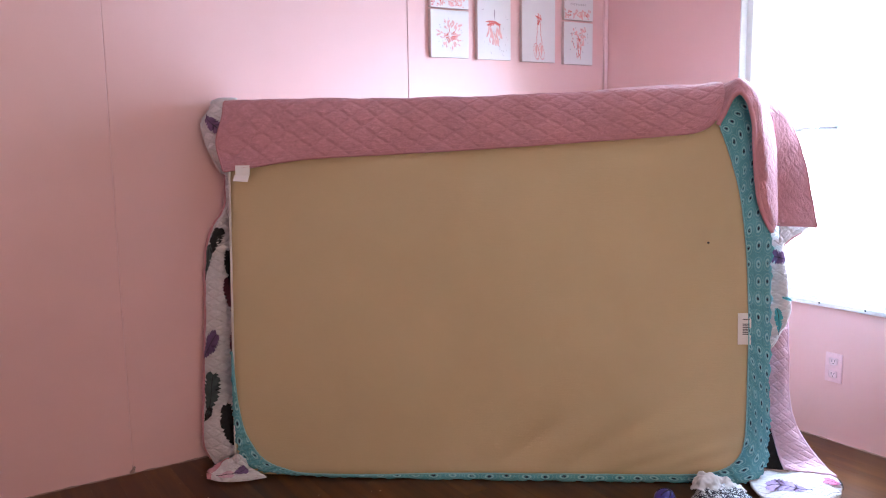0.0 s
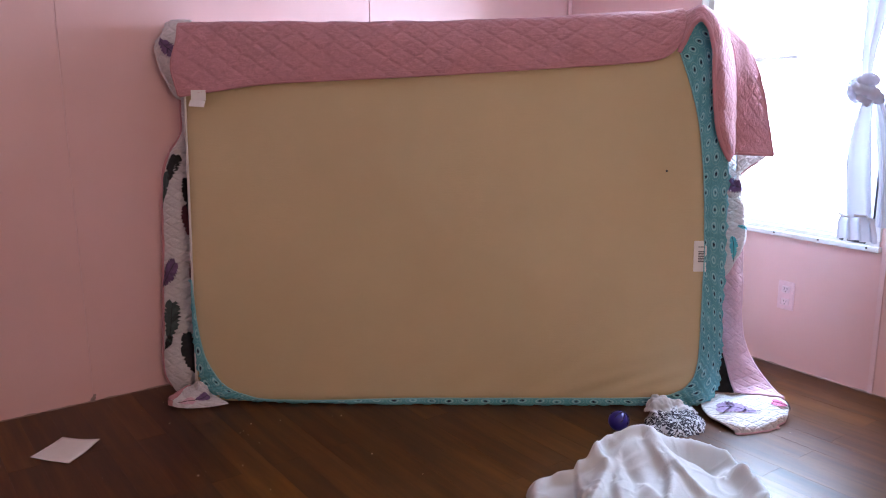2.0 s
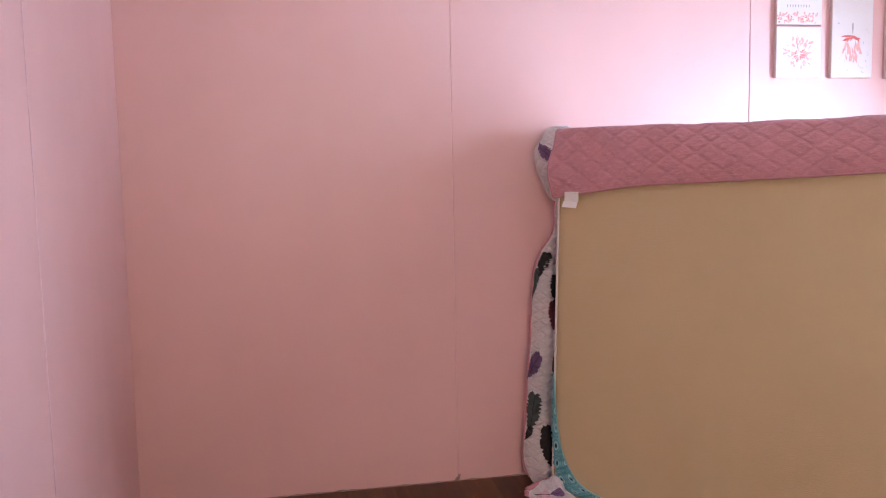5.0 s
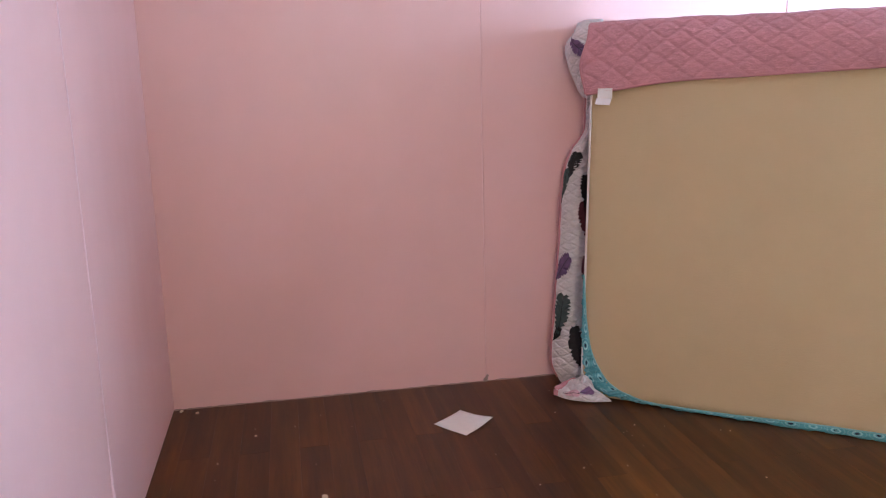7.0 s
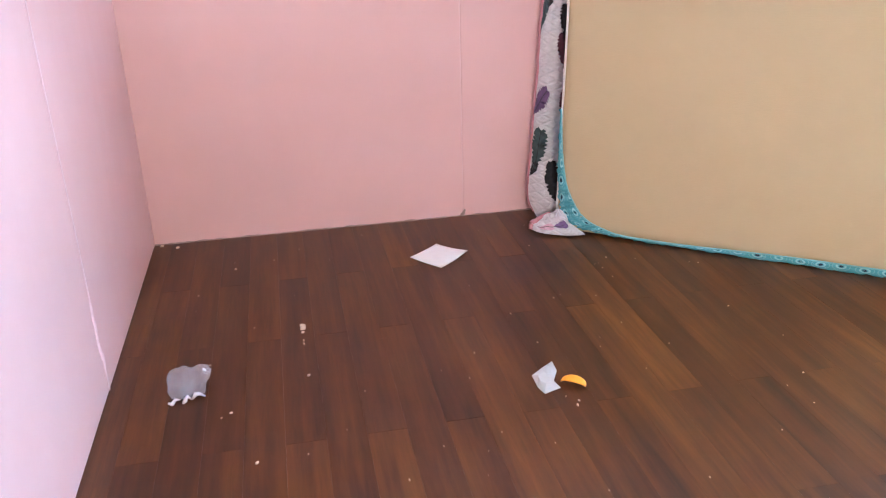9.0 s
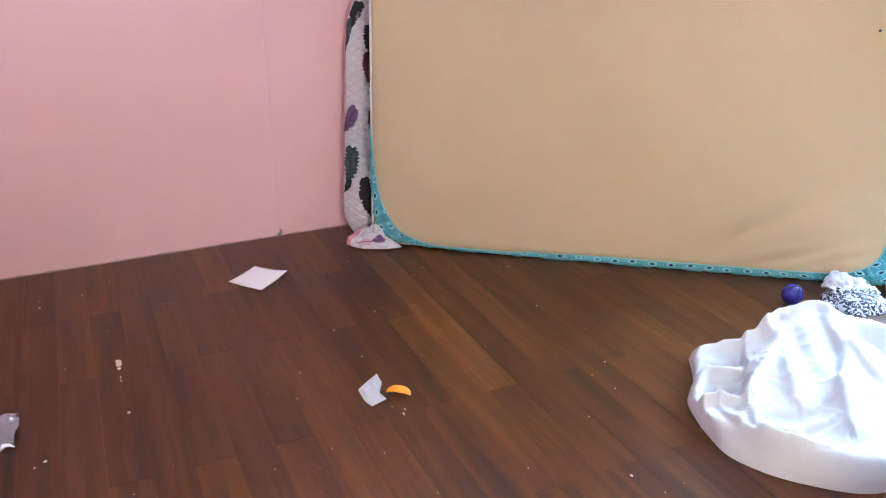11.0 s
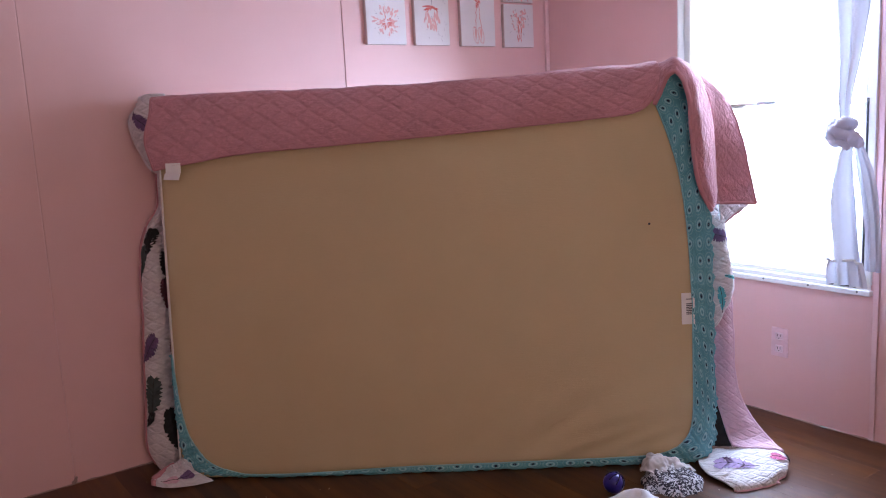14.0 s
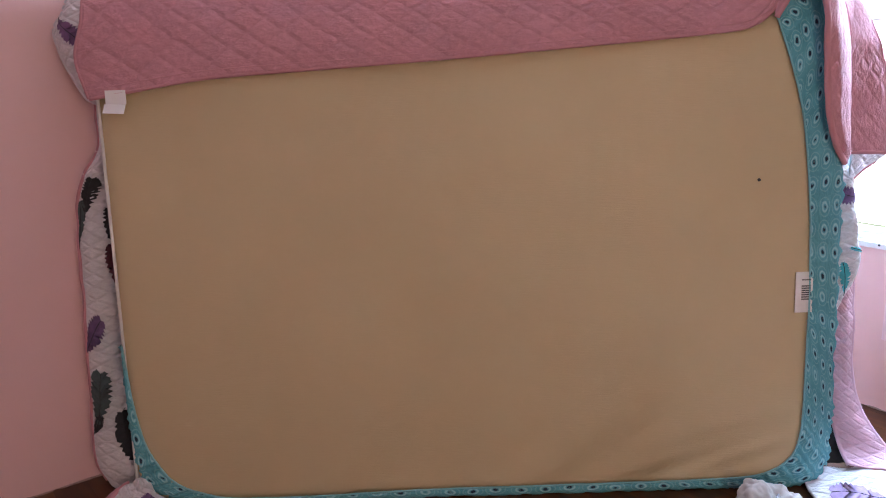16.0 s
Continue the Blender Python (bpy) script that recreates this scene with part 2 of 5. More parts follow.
LABEL = plain("white_label", (0.78, 0.77, 0.75), 0.6, vary=0.04, bump=0.05)
INK = plain("grey_ink", (0.10, 0.10, 0.11), 0.8)
WHITE_KNIT = woven("white_jersey", (0.58, 0.58, 0.59), 900, 0.03, 4, 0.9, 0.25, 0.5)
BANDANA = bandana_print("black_white_scroll_print")
PAPER = plain("white_paper", (0.88, 0.86, 0.85), 0.8, vary=0.05, grain=30, bump=0.08)
BLUE = plain("blue_plastic", (0.030, 0.022, 0.22), 0.32, vary=0.25, grain=25, bump=0.1)
DARKBLUE = plain("dark_blue_plastic", (0.010, 0.008, 0.06), 0.5)
PEEL = plain("orange_peel", (0.85, 0.36, 0.012), 0.45, vary=0.15, grain=120, bump=0.4)
PITH = plain("peel_pith", (0.80, 0.60, 0.25), 0.8)
FILM = glassy("clear_plastic_film", (0.90, 0.87, 0.92), 0.14)
FILM.node_tree.nodes["Principled BSDF"].inputs["Transmission Weight"].default_value = 0.80
FILM_EDGE = plain("milky_plastic", (0.72, 0.68, 0.72), 0.25, vary=0.15, grain=60)
CURTAIN = sheer("white_sheer_curtain", (0.64, 0.66, 0.75), 0.06)
# same curtain cloth, paler and clearer so the knot looks lit from behind
CURTAIN_KNOT = sheer("white_knotted_curtain", (0.70, 0.71, 0.80), 0.25)
CURTAIN_SEAM = plain("curtain_gather", (0.70, 0.70, 0.74), 0.9, grain=150, bump=0.5)
CANVAS = woven("white_canvas", (0.80, 0.78, 0.78), 500, 0.03, 5)
# canvas white darkened for the sides: their shade is in the colour
CANVAS_EDGE = plain("canvas_side", (0.62, 0.50, 0.47), 0.9)
BLUSHPAINT = plain("blush_watercolour", (0.78, 0.44, 0.42), 0.9, vary=0.2, grain=60)
CORAL = plain("coral_watercolour", (0.68, 0.17, 0.15), 0.9, vary=0.25, grain=60)
GREYWASH = plain("grey_watercolour", (0.42, 0.38, 0.40), 0.9, vary=0.25, grain=60)
BEIGE = woven("beige_upholstery", (0.52, 0.40, 0.33), 700, 0.08)
BEIGE_PIPE = plain("beige_piping", (0.50, 0.36, 0.29), 0.85)
FILLER = plain("pale_filler", (0.82, 0.60, 0.61), 0.6)
CRUMB = plain("pale_crumb", (0.70, 0.58, 0.46), 0.8)
GRASS = plain("pale_ground_outside", (0.20, 0.22, 0.12), 0.95, vary=0.3, grain=3)


# ---- mesh helpers ----
def mesh_of(name, verts, faces, uvs=None, smooth=True):
    me = bpy.data.meshes.new(name)
    me.from_pydata([tuple(v) for v in verts], [], faces)
    if uvs is not None:
        layer = me.uv_layers.new(name="UVMap")
        idx = np.empty(len(me.loops), dtype=np.int32)
        me.loops.foreach_get("vertex_index", idx)
        layer.data.foreach_set("uv", np.asarray(uvs, dtype=np.float32)[idx].ravel())
    if smooth:
        me.polygons.foreach_set("use_smooth", [True] * len(me.polygons))
    return me


def link(name, me, material, parent=None, label="", m=None):
    ob = new(name, me)
    mats = material if isinstance(material, (list, tuple)) else [material]
    for mm in mats:
        if len(me.materials) < len(mats):
            me.materials.append(mm)
    if parent is not None:
        ob.parent = parent
    if m is not None:
        ob.matrix_basis = m
    if label:
        tagged(ob, label)
    return ob


def part(name, bm, material, parent, label="", m=None):
    me = bpy.data.meshes.new(name)
    bm.to_mesh(me)
    bm.free()
    return link(name, me, material, parent, label, m)


def thing(name, label, category, kind="", group="", m=None):
    ob = new(name)
    ob.empty_display_size = 0.1
    if m is not None:
        ob.matrix_basis = m
    return tagged(ob, label, category, group, kind)


def box(x0, x1, y0, y1, z0, z1, bevel=0.0, seg=2):
    bm = bmesh.new()
    bmesh.ops.create_cube(bm, size=1)
    for v in bm.verts:
        v.co = Vector((x0 + (v.co.x + 0.5) * (x1 - x0), y0 + (v.co.y + 0.5) * (y1 - y0), z0 + (v.co.z + 0.5) * (z1 - z0)))
    if bevel:
        bmesh.ops.bevel(bm, geom=bm.edges[:], offset=bevel, segments=seg, affect="EDGES", profile=0.5)
    return bm


def tube_mesh(name, pts, radius, sides=8, uv=False):
    """A tube along a line of points, with closed ends."""
    pts = [Vector(p) for p in pts]
    verts, faces = [], []
    up = Vector((0, 0, 1))
    for i, p in enumerate(pts):
        d = (pts[min(i + 1, len(pts) - 1)] - pts[max(i - 1, 0)]).normalized()
        a = d.cross(up if abs(d.z) < 0.9 else Vector((1, 0, 0))).normalized()
        b = d.cross(a)
        r = radius[i] if isinstance(radius, (list, tuple)) else radius
        for k in range(sides):
            t = 2 * math.pi * k / sides
            verts.append(p + (a * math.cos(t) + b * math.sin(t)) * r)
    for i in range(len(pts) - 1):
        for k in range(sides):
            k2 = (k + 1) % sides
            faces.append((i * sides + k, i * sides + k2, (i + 1) * sides + k2, (i + 1) * sides + k))
    faces.append(tuple(range(sides))[::-1])
    faces.append(tuple(range((len(pts) - 1) * sides, len(pts) * sides)))
    return mesh_of(name, verts, faces)


def spline(ctrl, n, closed=False):
    """Catmull-Rom through control points along axis 0, n samples."""
    c = np.asarray(ctrl, dtype=float)
    k = len(c)
    t = np.linspace(0, k if closed else k - 1, n, endpoint=not closed)
    i = np.minimum(t.astype(int), k - 1 if closed else k - 2)
    f = (t - i).reshape((-1,) + (1,) * (c.ndim - 1))
    if closed:
        p = [c[(i + o) % k] for o in (-1, 0, 1, 2)]
    else:
        ext = np.concatenate([2 * c[:1] - c[1:2], c, 2 * c[-1:] - c[-2:-1]])
        p = [ext[i + o] for o in (0, 1, 2, 3)]
    return 0.5 * (2 * p[1] + (p[2] - p[0]) * f + (2 * p[0] - 5 * p[1] + 4 * p[2] - p[3]) * f ** 2 + (3 * p[1] - p[0] - 3 * p[2] + p[3]) * f ** 3)


def grid_faces(a, b, wrap=False):
    out = []
    for i in range(a - 1):
        for j in range(b if wrap else b - 1):
            j2 = (j + 1) % b
            out.append((i * b + j, i * b + j2, (i + 1) * b + j2, (i + 1) * b + j))
    return out


def cloth_mesh(name, rows, nu=40, nv=40, thick=0.006, wobble=0.004, freq=9.0, seed=0.0, flip=False):
    """A sheet of cloth through a small net of control points, with soft unevenness, thickness and UV in metres."""
    g = spline(np.asarray(rows, dtype=float), nv)
    g = np.swapaxes(spline(np.swapaxes(g, 0, 1), nu), 0, 1)
    du = np.gradient(g, axis=1)
    dv = np.gradient(g, axis=0)
    nrm = np.cross(du, dv)
    nrm /= np.linalg.norm(nrm, axis=2, keepdims=True) + 1e-9
    if flip:
        nrm = -nrm
    for i in range(nv):
        for j in range(nu):
            p = Vector(g[i, j]) * freq + Vector((seed, seed * 1.7, -seed))
            g[i, j] += nrm[i, j] * wobble * (noise.noise(p) + 0.5 * noise.noise(p * 2.3))
    lu = np.concatenate([[0], np.cumsum(np.linalg.norm(np.diff(g, axis=1), axis=2).mean(axis=0))])
    lv = np.concatenate([[0], np.cumsum(np.linalg.norm(np.diff(g, axis=0), axis=2).mean(axis=1))])
    uv = np.stack(np.meshgrid(lu, lv), axis=2).reshape(-1, 2)
    front, back = g.reshape(-1, 3), (g - nrm * thick).reshape(-1, 3)
    n = nu * nv
    f = grid_faces(nv, nu)
    if flip:
        f = [q[::-1] for q in f]
    faces = f + [tuple(n + k for k in q[::-1]) for q in f]
    rim = [j for j in range(nu)] + [i * nu + nu - 1 for i in range(1, nv)] + [(nv - 1) * nu + j for j in range(nu - 2, -1, -1)] + [i * nu for i in range(nv - 2, 0, -1)]
    for a, b in zip(rim, rim[1:] + rim[:1]):
        faces.append((b, a, n + a, n + b) if not flip else (a, b, n + b, n + a))
    me = mesh_of(name, np.concatenate([front, back]), faces, np.concatenate([uv, uv]))
    return me, g, nrm


def edge_roll(g, which):
    """The points of one border of a cloth net."""
    return {"top": g[0], "bottom": g[-1], "left": g[:, 0], "right": g[:, -1]}[which]


def two_sided(me, material_back, count):
    """Gives the reverse of a cloth (its second sheet of faces) another material."""
    me.materials.append(material_back)
    idx = len(me.materials) - 1
    for k in range(count, 2 * count):
        me.polygons[k].material_index = idx


# ---- setting ----
T = 0.12
GAP = 0.003
floor = tagged(new("floor", None), "dark reddish-brown hardwood floor of narrow boards", "floor", kind="structure")
part("subfloor", box(-T, ROOM_X + T, ROOM_Y - T, T, -0.10, -0.012), SUBFLOOR, floor)

ceiling = part("ceiling", box(-T, ROOM_X + T, ROOM_Y - T, T, ROOM_Z, ROOM_Z + 0.1), CEIL, None)
tagged(ceiling, "plain white textured ceiling", "ceiling", kind="structure")

SEAM_1, SEAM_2 = 1.210, 2.452
wall_n = tagged(new("wall_north"), "pink painted panel wall with vertical seams", "wall", kind="structure")
part("backing", box(-T, ROOM_X + T, 0.012, T, -0.012, ROOM_Z), GROOVE, wall_n)
for x0, x1 in ((-0.0115, SEAM_1 - GAP / 2), (SEAM_1 + GAP / 2, SEAM_2 - GAP / 2), (SEAM_2 + GAP / 2, ROOM_X)):
    part("panel", box(x0, x1, 0.0, 0.0115, 0.0, ROOM_Z - 0.001, 0.0015, 1), PINK, wall_n)
part("seam_filler", box(SEAM_1 - GAP / 2, SEAM_1 + GAP / 2, 0.0022, 0.0115, 0.03, ROOM_Z - 0.002), PINK_TRIM, wall_n, "caulked and painted length of the seam")
part("corner_moulding", box(ROOM_X - 0.026, ROOM_X - 0.001, -0.014, -0.0005, 0.0, ROOM_Z - 0.002, 0.004), PINK_TRIM, wall_n)

wall_w = tagged(new("wall_west"), "pink painted panel wall with a patched seam", "wall", kind="structure")
part("backing", box(-T, -0.012, ROOM_Y - T, -0.0005, -0.012, ROOM_Z), GROOVE, wall_w)
WSEAM = -1.050
for y0, y1 in ((ROOM_Y, WSEAM - 1.22), (WSEAM - 1.22 + 0.003, WSEAM - 0.0015), (WSEAM + 0.0015, -0.0005)):
    part("panel", box(-0.0115, 0.0, y0, y1, 0.0, ROOM_Z - 0.001, 0.0015, 1), PINK, wall_w)
part("seam_filler", box(0.0, 0.0022, WSEAM - 0.0035, WSEAM + 0.0035, 0.25, ROOM_Z - 0.002, 0.0008, 1), FILLER, wall_w, "paler pink paint line over the seam")
part("seam_filler", box(0.0, 0.0022, WSEAM + 0.004, WSEAM + 0.014, 0.0, 0.10, 0.0008, 1), FILLER, wall_w, "paler pink paint line over the seam")
bm = bmesh.new()
rng = random.Random(4)
for k in range(7):
    y, z = WSEAM + rng.uniform(-0.012, 0.012), 0.25 - 0.026 * k
    geom = bmesh.ops.create_uvsphere(bm, u_segments=8, v_segments=6, radius=1)["verts"]
    for v in geom:
        v.co = Vector((v.co.x * 0.004 + 0.001, y + v.co.y * 0.007, z + v.co.z * 0.024))
part("torn_filler", bm, FILLER, wall_w, "ragged white patch of torn filler")

wall_e = tagged(new("wall_east"), "pink painted panel wall with a window", "wall", kind="structure")
ESEAM = -1.688
X0 = ROOM_X
for nm, y0, y1, z0, z1 in (("panel", ESEAM + 0.002, -0.0005, 0.0, WIN_Z0), ("panel", ROOM_Y, ESEAM - 0.002, 0.0, ROOM_Z - 0.001), ("panel", WIN_Y1, -0.0005, WIN_Z0 + 0.0005, ROOM_Z - 0.001),
                           ("panel", ESEAM + 0.002, WIN_Y0, WIN_Z0 + 0.0005, ROOM_Z - 0.001), ("panel", WIN_Y0 + 0.0005, WIN_Y1 - 0.0005, WIN_Z1, ROOM_Z - 0.001)):
    part(nm, box(X0, X0 + 0.0115, y0, y1, z0, z1), PINK, wall_e)
for y0, y1, z0, z1 in ((ROOM_Y - T, WIN_Y0, -0.012, ROOM_Z), (WIN_Y1, 0.0115, -0.012, ROOM_Z), (WIN_Y0, WIN_Y1, -0.012, WIN_Z0), (WIN_Y0, WIN_Y1, WIN_Z1, ROOM_Z)):
    part("backing", box(X0 + 0.012, X0 + T, y0, y1, z0, z1), GROOVE, wall_e)
part("batten", box(X0 - 0.006, X0 - 0.0005, WIN_Y0 - 0.050, WIN_Y0 - 0.030, 0.0, ROOM_Z - 0.002, 0.002), PINK_TRIM, wall_e)

wall_s = tagged(new("wall_south"), "plain pink wall behind the way in", "wall", kind="structure")
part("panel", box(-T, ROOM_X + T, ROOM_Y - T, ROOM_Y, -0.012, ROOM_Z), PINK, wall_s)

# ragged caulk along the foot of the walls
bm = bmesh.new()
rng = random.Random(11)
for k in range(90):
    s = k * 0.04 + rng.uniform(0, 0.03)
    h = rng.uniform(0.002, 0.007)
    for pos, size in (((s, -0.004, 0.0), (0.03, 0.006, h)), ((ROOM_X - 0.003, -s, 0.0), (0.005, 0.03, h))):
        if pos[0] > ROOM_X:
            continue
        for v in bmesh.ops.create_icosphere(bm, subdivisions=1, radius=1)["verts"]:
            v.co = Vector((pos[0] + v.co.x * size[0], pos[1] + v.co.y * size[1], max(0.0, v.co.z) * size[2]))
caulk = part("caulk_line", bm, CAULK, None)
tagged(caulk, "ragged stained caulk along the foot of the pink wall", "caulk", kind="stuff")
bm = bmesh.new()
for dx, dz, s in ((0, 0.012, 0.007), (0.004, 0.022, 0.005), (-0.006, 0.006, 0.008)):
    for v in bmesh.ops.create_icosphere(bm, subdivisions=2, radius=s)["verts"]:
        v.co += Vector((SEAM_1 + dx, -0.004, dz))
blob = part("caulk_blob", bm, CAULK, None)
tagged(blob, "small brown lump of caulk at the foot of the seam", "caulk", kind="structure")

# window
window = tagged(new("window_1"), "white single-hung window with blown-out daylight", "window", kind="structure")
FY0, FY1, FZ0, FZ1 = WIN_Y0, WIN_Y1, WIN_Z0, WIN_Z1
part("window_frame", box(X0 - 0.012, X0 + 0.07, FY0 - 0.022, FY0 + 0.018, FZ0 + 0.0245, FZ1, 0.003), VINYL, window)
part("window_frame", box(X0 + 0.002, X0 + T + 0.002, FY1 - 0.006, FY1 - 0.0003, FZ0 + 0.0245, FZ1, 0.002), VINYL, window)
part("window_frame", box(X0 - 0.012, X0 + 0.07, FY0 - 0.022, FY1 + 0.004, FZ1 + 0.0005, FZ1 + 0.03, 0.003), VINYL, window)
sill = part("window_sill", box(X0 - 0.024, X0 + 0.08, FY0 - 0.026, FY1 + 0.006, FZ0 - 0.014, FZ0 + 0.006, 0.003), VINYL, window)
part("sill_step", box(X0 - 0.010, X0 + 0.07, FY0 - 0.018, FY1, FZ0 + 0.0065, FZ0 + 0.024, 0.002), VINYL, window)
for k in range(5):
    bm = bmesh.new()
    bmesh.ops.create_uvsphere(bm, u_segments=8, v_segments=6, radius=0.004)
    part("screw", bm, DARKMETAL, sill, m=pose(X0 - 0.024, FY0 + 0.02 + k * 0.19, FZ0 - 0.001))
for z0, z1, xx in ((FZ0 + 0.025, 1.245, X0 + 0.010), (1.235, FZ1 - 0.002, X0 + 0.040)):
    sash = part("sash", box(xx, xx + 0.026, FY0 + 0.0185, FY1 - 0.0065, z0, z0 + 0.018, 0.003), VINYL, window)
    part("rail", box(xx, xx + 0.026, FY0 + 0.0185, FY1 - 0.0065, z1 - 0.007, z1, 0.003), VINYL, sash)
    part("stile", box(xx, xx + 0.026, FY0 + 0.0185, FY0 + 0.036, z0 + 0.0185, z1 - 0.0075, 0.003), VINYL, sash)
    part("stile", box(xx, xx + 0.026, FY1 - 0.036, FY1 - 0.0065, z0 + 0.0185, z1 - 0.0075, 0.003), VINYL, sash)
    pane = part("pane", box(xx + 0.011, xx + 0.014, FY0 + 0.034, FY1 - 0.014, z0 + 0.016, z1 - 0.006), GLASS, sash)
    pane.visible_shadow = False
part("sash_lock", box(X0 - 0.006, X0 + 0.009, -1.27, -1.185, 1.2455, 1.262, 0.004), STEEL, window)
part("sash_track", box(X0 - 0.0165, X0 - 0.0125, FY0 + 0.004, FY0 + 0.010, FZ0 + 0.03, 1.256), DARKMETAL, window)
part("latch", box(X0 - 0.018, X0 - 0.0105, FY0 + 0.03, FY0 + 0.10, FZ0 + 0.012, FZ0 + 0.021, 0.002), DARKMETAL, window)
part("latch", box(X0 - 0.018, X0 - 0.0105, FY0 + 0.115, FY0 + 0.13, FZ0 + 0.012, FZ0 + 0.022, 0.002), DARKMETAL, window)

ground = part("ground", box(ROOM_X + T + 0.02, 60, -40, 40, -0.75, -0.70), GRASS, None)
tagged(ground, "pale bright ground outside the window", "ground", kind="structure")
backdrop = part("backdrop", box(9.0, 9.1, -14, 10, -0.699, 9), OUTSIDE, None)
tagged(backdrop, "white overexposed daylight outside the window", "backdrop", kind="structure")

# ---- mattress on its long edge ----
U = Vector((0.79661, -0.60449, 0.0))
V = Vector((0.05268, 0.06943, 0.99619))
W = Vector((0.60219, 0.79358, -0.08716))
BED = Matrix(((U.x, W.x, V.x, 1.5167), (U.y, W.y, V.y, -0.2481), (U.z, W.z, V.z, 0.006), (0, 0, 0, 1)))
LEN, HIGH, DEEP = 1.925, 1.365, 0.175


def rounded_outline(x0, x1, z0, z1, r, n):
    """Points round a rectangle with rounded corners, from the left foot on, anticlockwise, with outward directions."""
    out = []
    for cx, cz, a0 in ((x0 + r, z0 + r, 180), (x1 - r, z0 + r, 270), (x1 - r, z1 - r, 0), (x0 + r, z1 - r, 90)):
        for k in range(n):
            a = radians(a0 + 90 * k / (n - 1))
            out.append((cx + r * math.cos(a), cz + r * math.sin(a), math.cos(a), math.sin(a)))
    return out


mattress = thing("mattress", "full-size mattress standing on its long edge, tan backing cloth outward", "mattress", m=BED)


def mattress_shell():
    """The front as a fine net that sags a little, with folds towards one low corner, and rounded rims."""
    nu, nv, r = 120, 90, 0.12
    verts, uvs = [], []
    for i in range(nv):
        for j in range(nu):
            x, z = LEN * j / (nu - 1), HIGH * i / (nv - 1)
            d = min(x, LEN - x, z, HIGH - z)
            y = 0.012 * max(0, 1 - d / 0.03) ** 2
            y -= 0.006 * noise.noise(Vector((x * 1.6, z * 1.6, 3)))
            # folds rising from the low edge
            for cx, cz, ang, wid, ln, dep in ((1.52, 0.070, 20, 0.030, 0.28, 0.011), (1.36, 0.15, 33, 0.045, 0.36, 0.010), (1.70, 0.075, 18, 0.020, 0.14, 0.008), (1.05, 0.12, 36, 0.05, 0.32, 0.008), (0.72, 0.10, 38, 0.055, 0.26, 0.006), (1.62, 0.15, 15, 0.026, 0.16, 0.006)):
                ca, sa = math.cos(radians(ang)), math.sin(radians(ang))
                p, q = (x - cx) * ca + (z - cz) * sa, -(x - cx) * sa + (z - cz) * ca
                y += dep * math.exp(-(q / wid) ** 2) * math.exp(-(p / ln) ** 2) * (1 - 2.2 * math.tanh(q / wid) * 0.5)
            cx, cz = min(max(x, r), LEN - r), min(max(z, r), HIGH - r)
            far = math.hypot(x - cx, z - cz)
            if x != cx and z != cz and far > r:
                x, z = cx + (x - cx) * r / far, cz + (z - cz) * r / far
            verts.append((x, y, z))
            uvs.append((x, z))
    return mesh_of("backing_cloth", verts, grid_faces(nv, nu), uvs)


def mattress_core():
    rim = rounded_outline(0.0, LEN, 0.0, HIGH, 0.11, 9)
    verts, faces = [], []
    rings = ((0.040, 0.05), (0.014, 0.006), (0.022, 0.0), (0.5 * DEEP, -0.004), (DEEP - 0.03, 0.0), (DEEP - 0.008, 0.008), (DEEP, 0.03))
    for y, inset in rings:
        for x, z, dx, dz in rim:
            verts.append((x - dx * inset, y, z - dz * inset))
    n = len(rim)
    faces = grid_faces(len(rings), n, True)
    faces.append(tuple(range(n)))
    faces.append(tuple(range((len(rings) - 1) * n, len(rings) * n))[::-1])
    return mesh_of("core", verts, faces)


link("core", mattress_core(), TICKING, mattress, "white quilted ticking sides")
link("backing_cloth", mattress_shell(), TAN, mattress, "plain tan backing cloth with folds at a low corner")
edge_pts = [(0.004, -0.001, 0.07 + 1.1 * k / 30) for k in range(31)]
link("edge_tape", tube_mesh("edge_tape", edge_pts, 0.0045), TICKING, mattress, "white edge tape")
bm = bmesh.new()
bmesh.ops.create_icosphere(bm, subdivisions=2, radius=0.0045)
part("vent_button", bm, DARKMETAL, mattress, "small dark vent hole", m=pose(1.718, -0.004, 0.855))
care = part("care_label", box(1.822, 1.868, -0.008, -0.006, 0.495, 0.606, 0.0004, 1), LABEL, mattress, "white care label with a bar code")
for k in range(7):
    part("printed_line", box(1.838, 1.862, -0.0092, -0.0085, 0.530 + k * 0.006, 0.530 + k * 0.006 + 0.0033), INK, care)
part("printed_line", box(1.838, 1.862, -0.0092, -0.0085, 0.583, 0.586), INK, care)

# ---- fitted sheet, gathered round the edge ----
sheet = thing("fitted_sheet", "teal fitted sheet with ring print, gathered round the mattress edge", "bed sheet", m=BED)
OUT = [(-0.002, 0.46), (-0.003, 0.38), (-0.002, 0.28), (0.002, 0.18), (0.012, 0.10), (0.035, 0.055), (0.08, 0.024), (0.14, 0.010), (0.25, 0.003), (0.5, -0.003), (0.8, -0.005), (1.1, -0.005), (1.4, -0.005),
       (1.62, -0.004), (1.75, -0.004), (1.83, -0.004), (1.885, 0.008), (1.920, 0.045), (1.932, 0.10), (1.936, 0.25), (1.938, 0.5), (1.938, 0.75), (1.936, 0.95), (1.930, 1.12), (1.920, 1.25), (1.895, 1.34), (1.83, 1.386), (1.74, 1.388)]
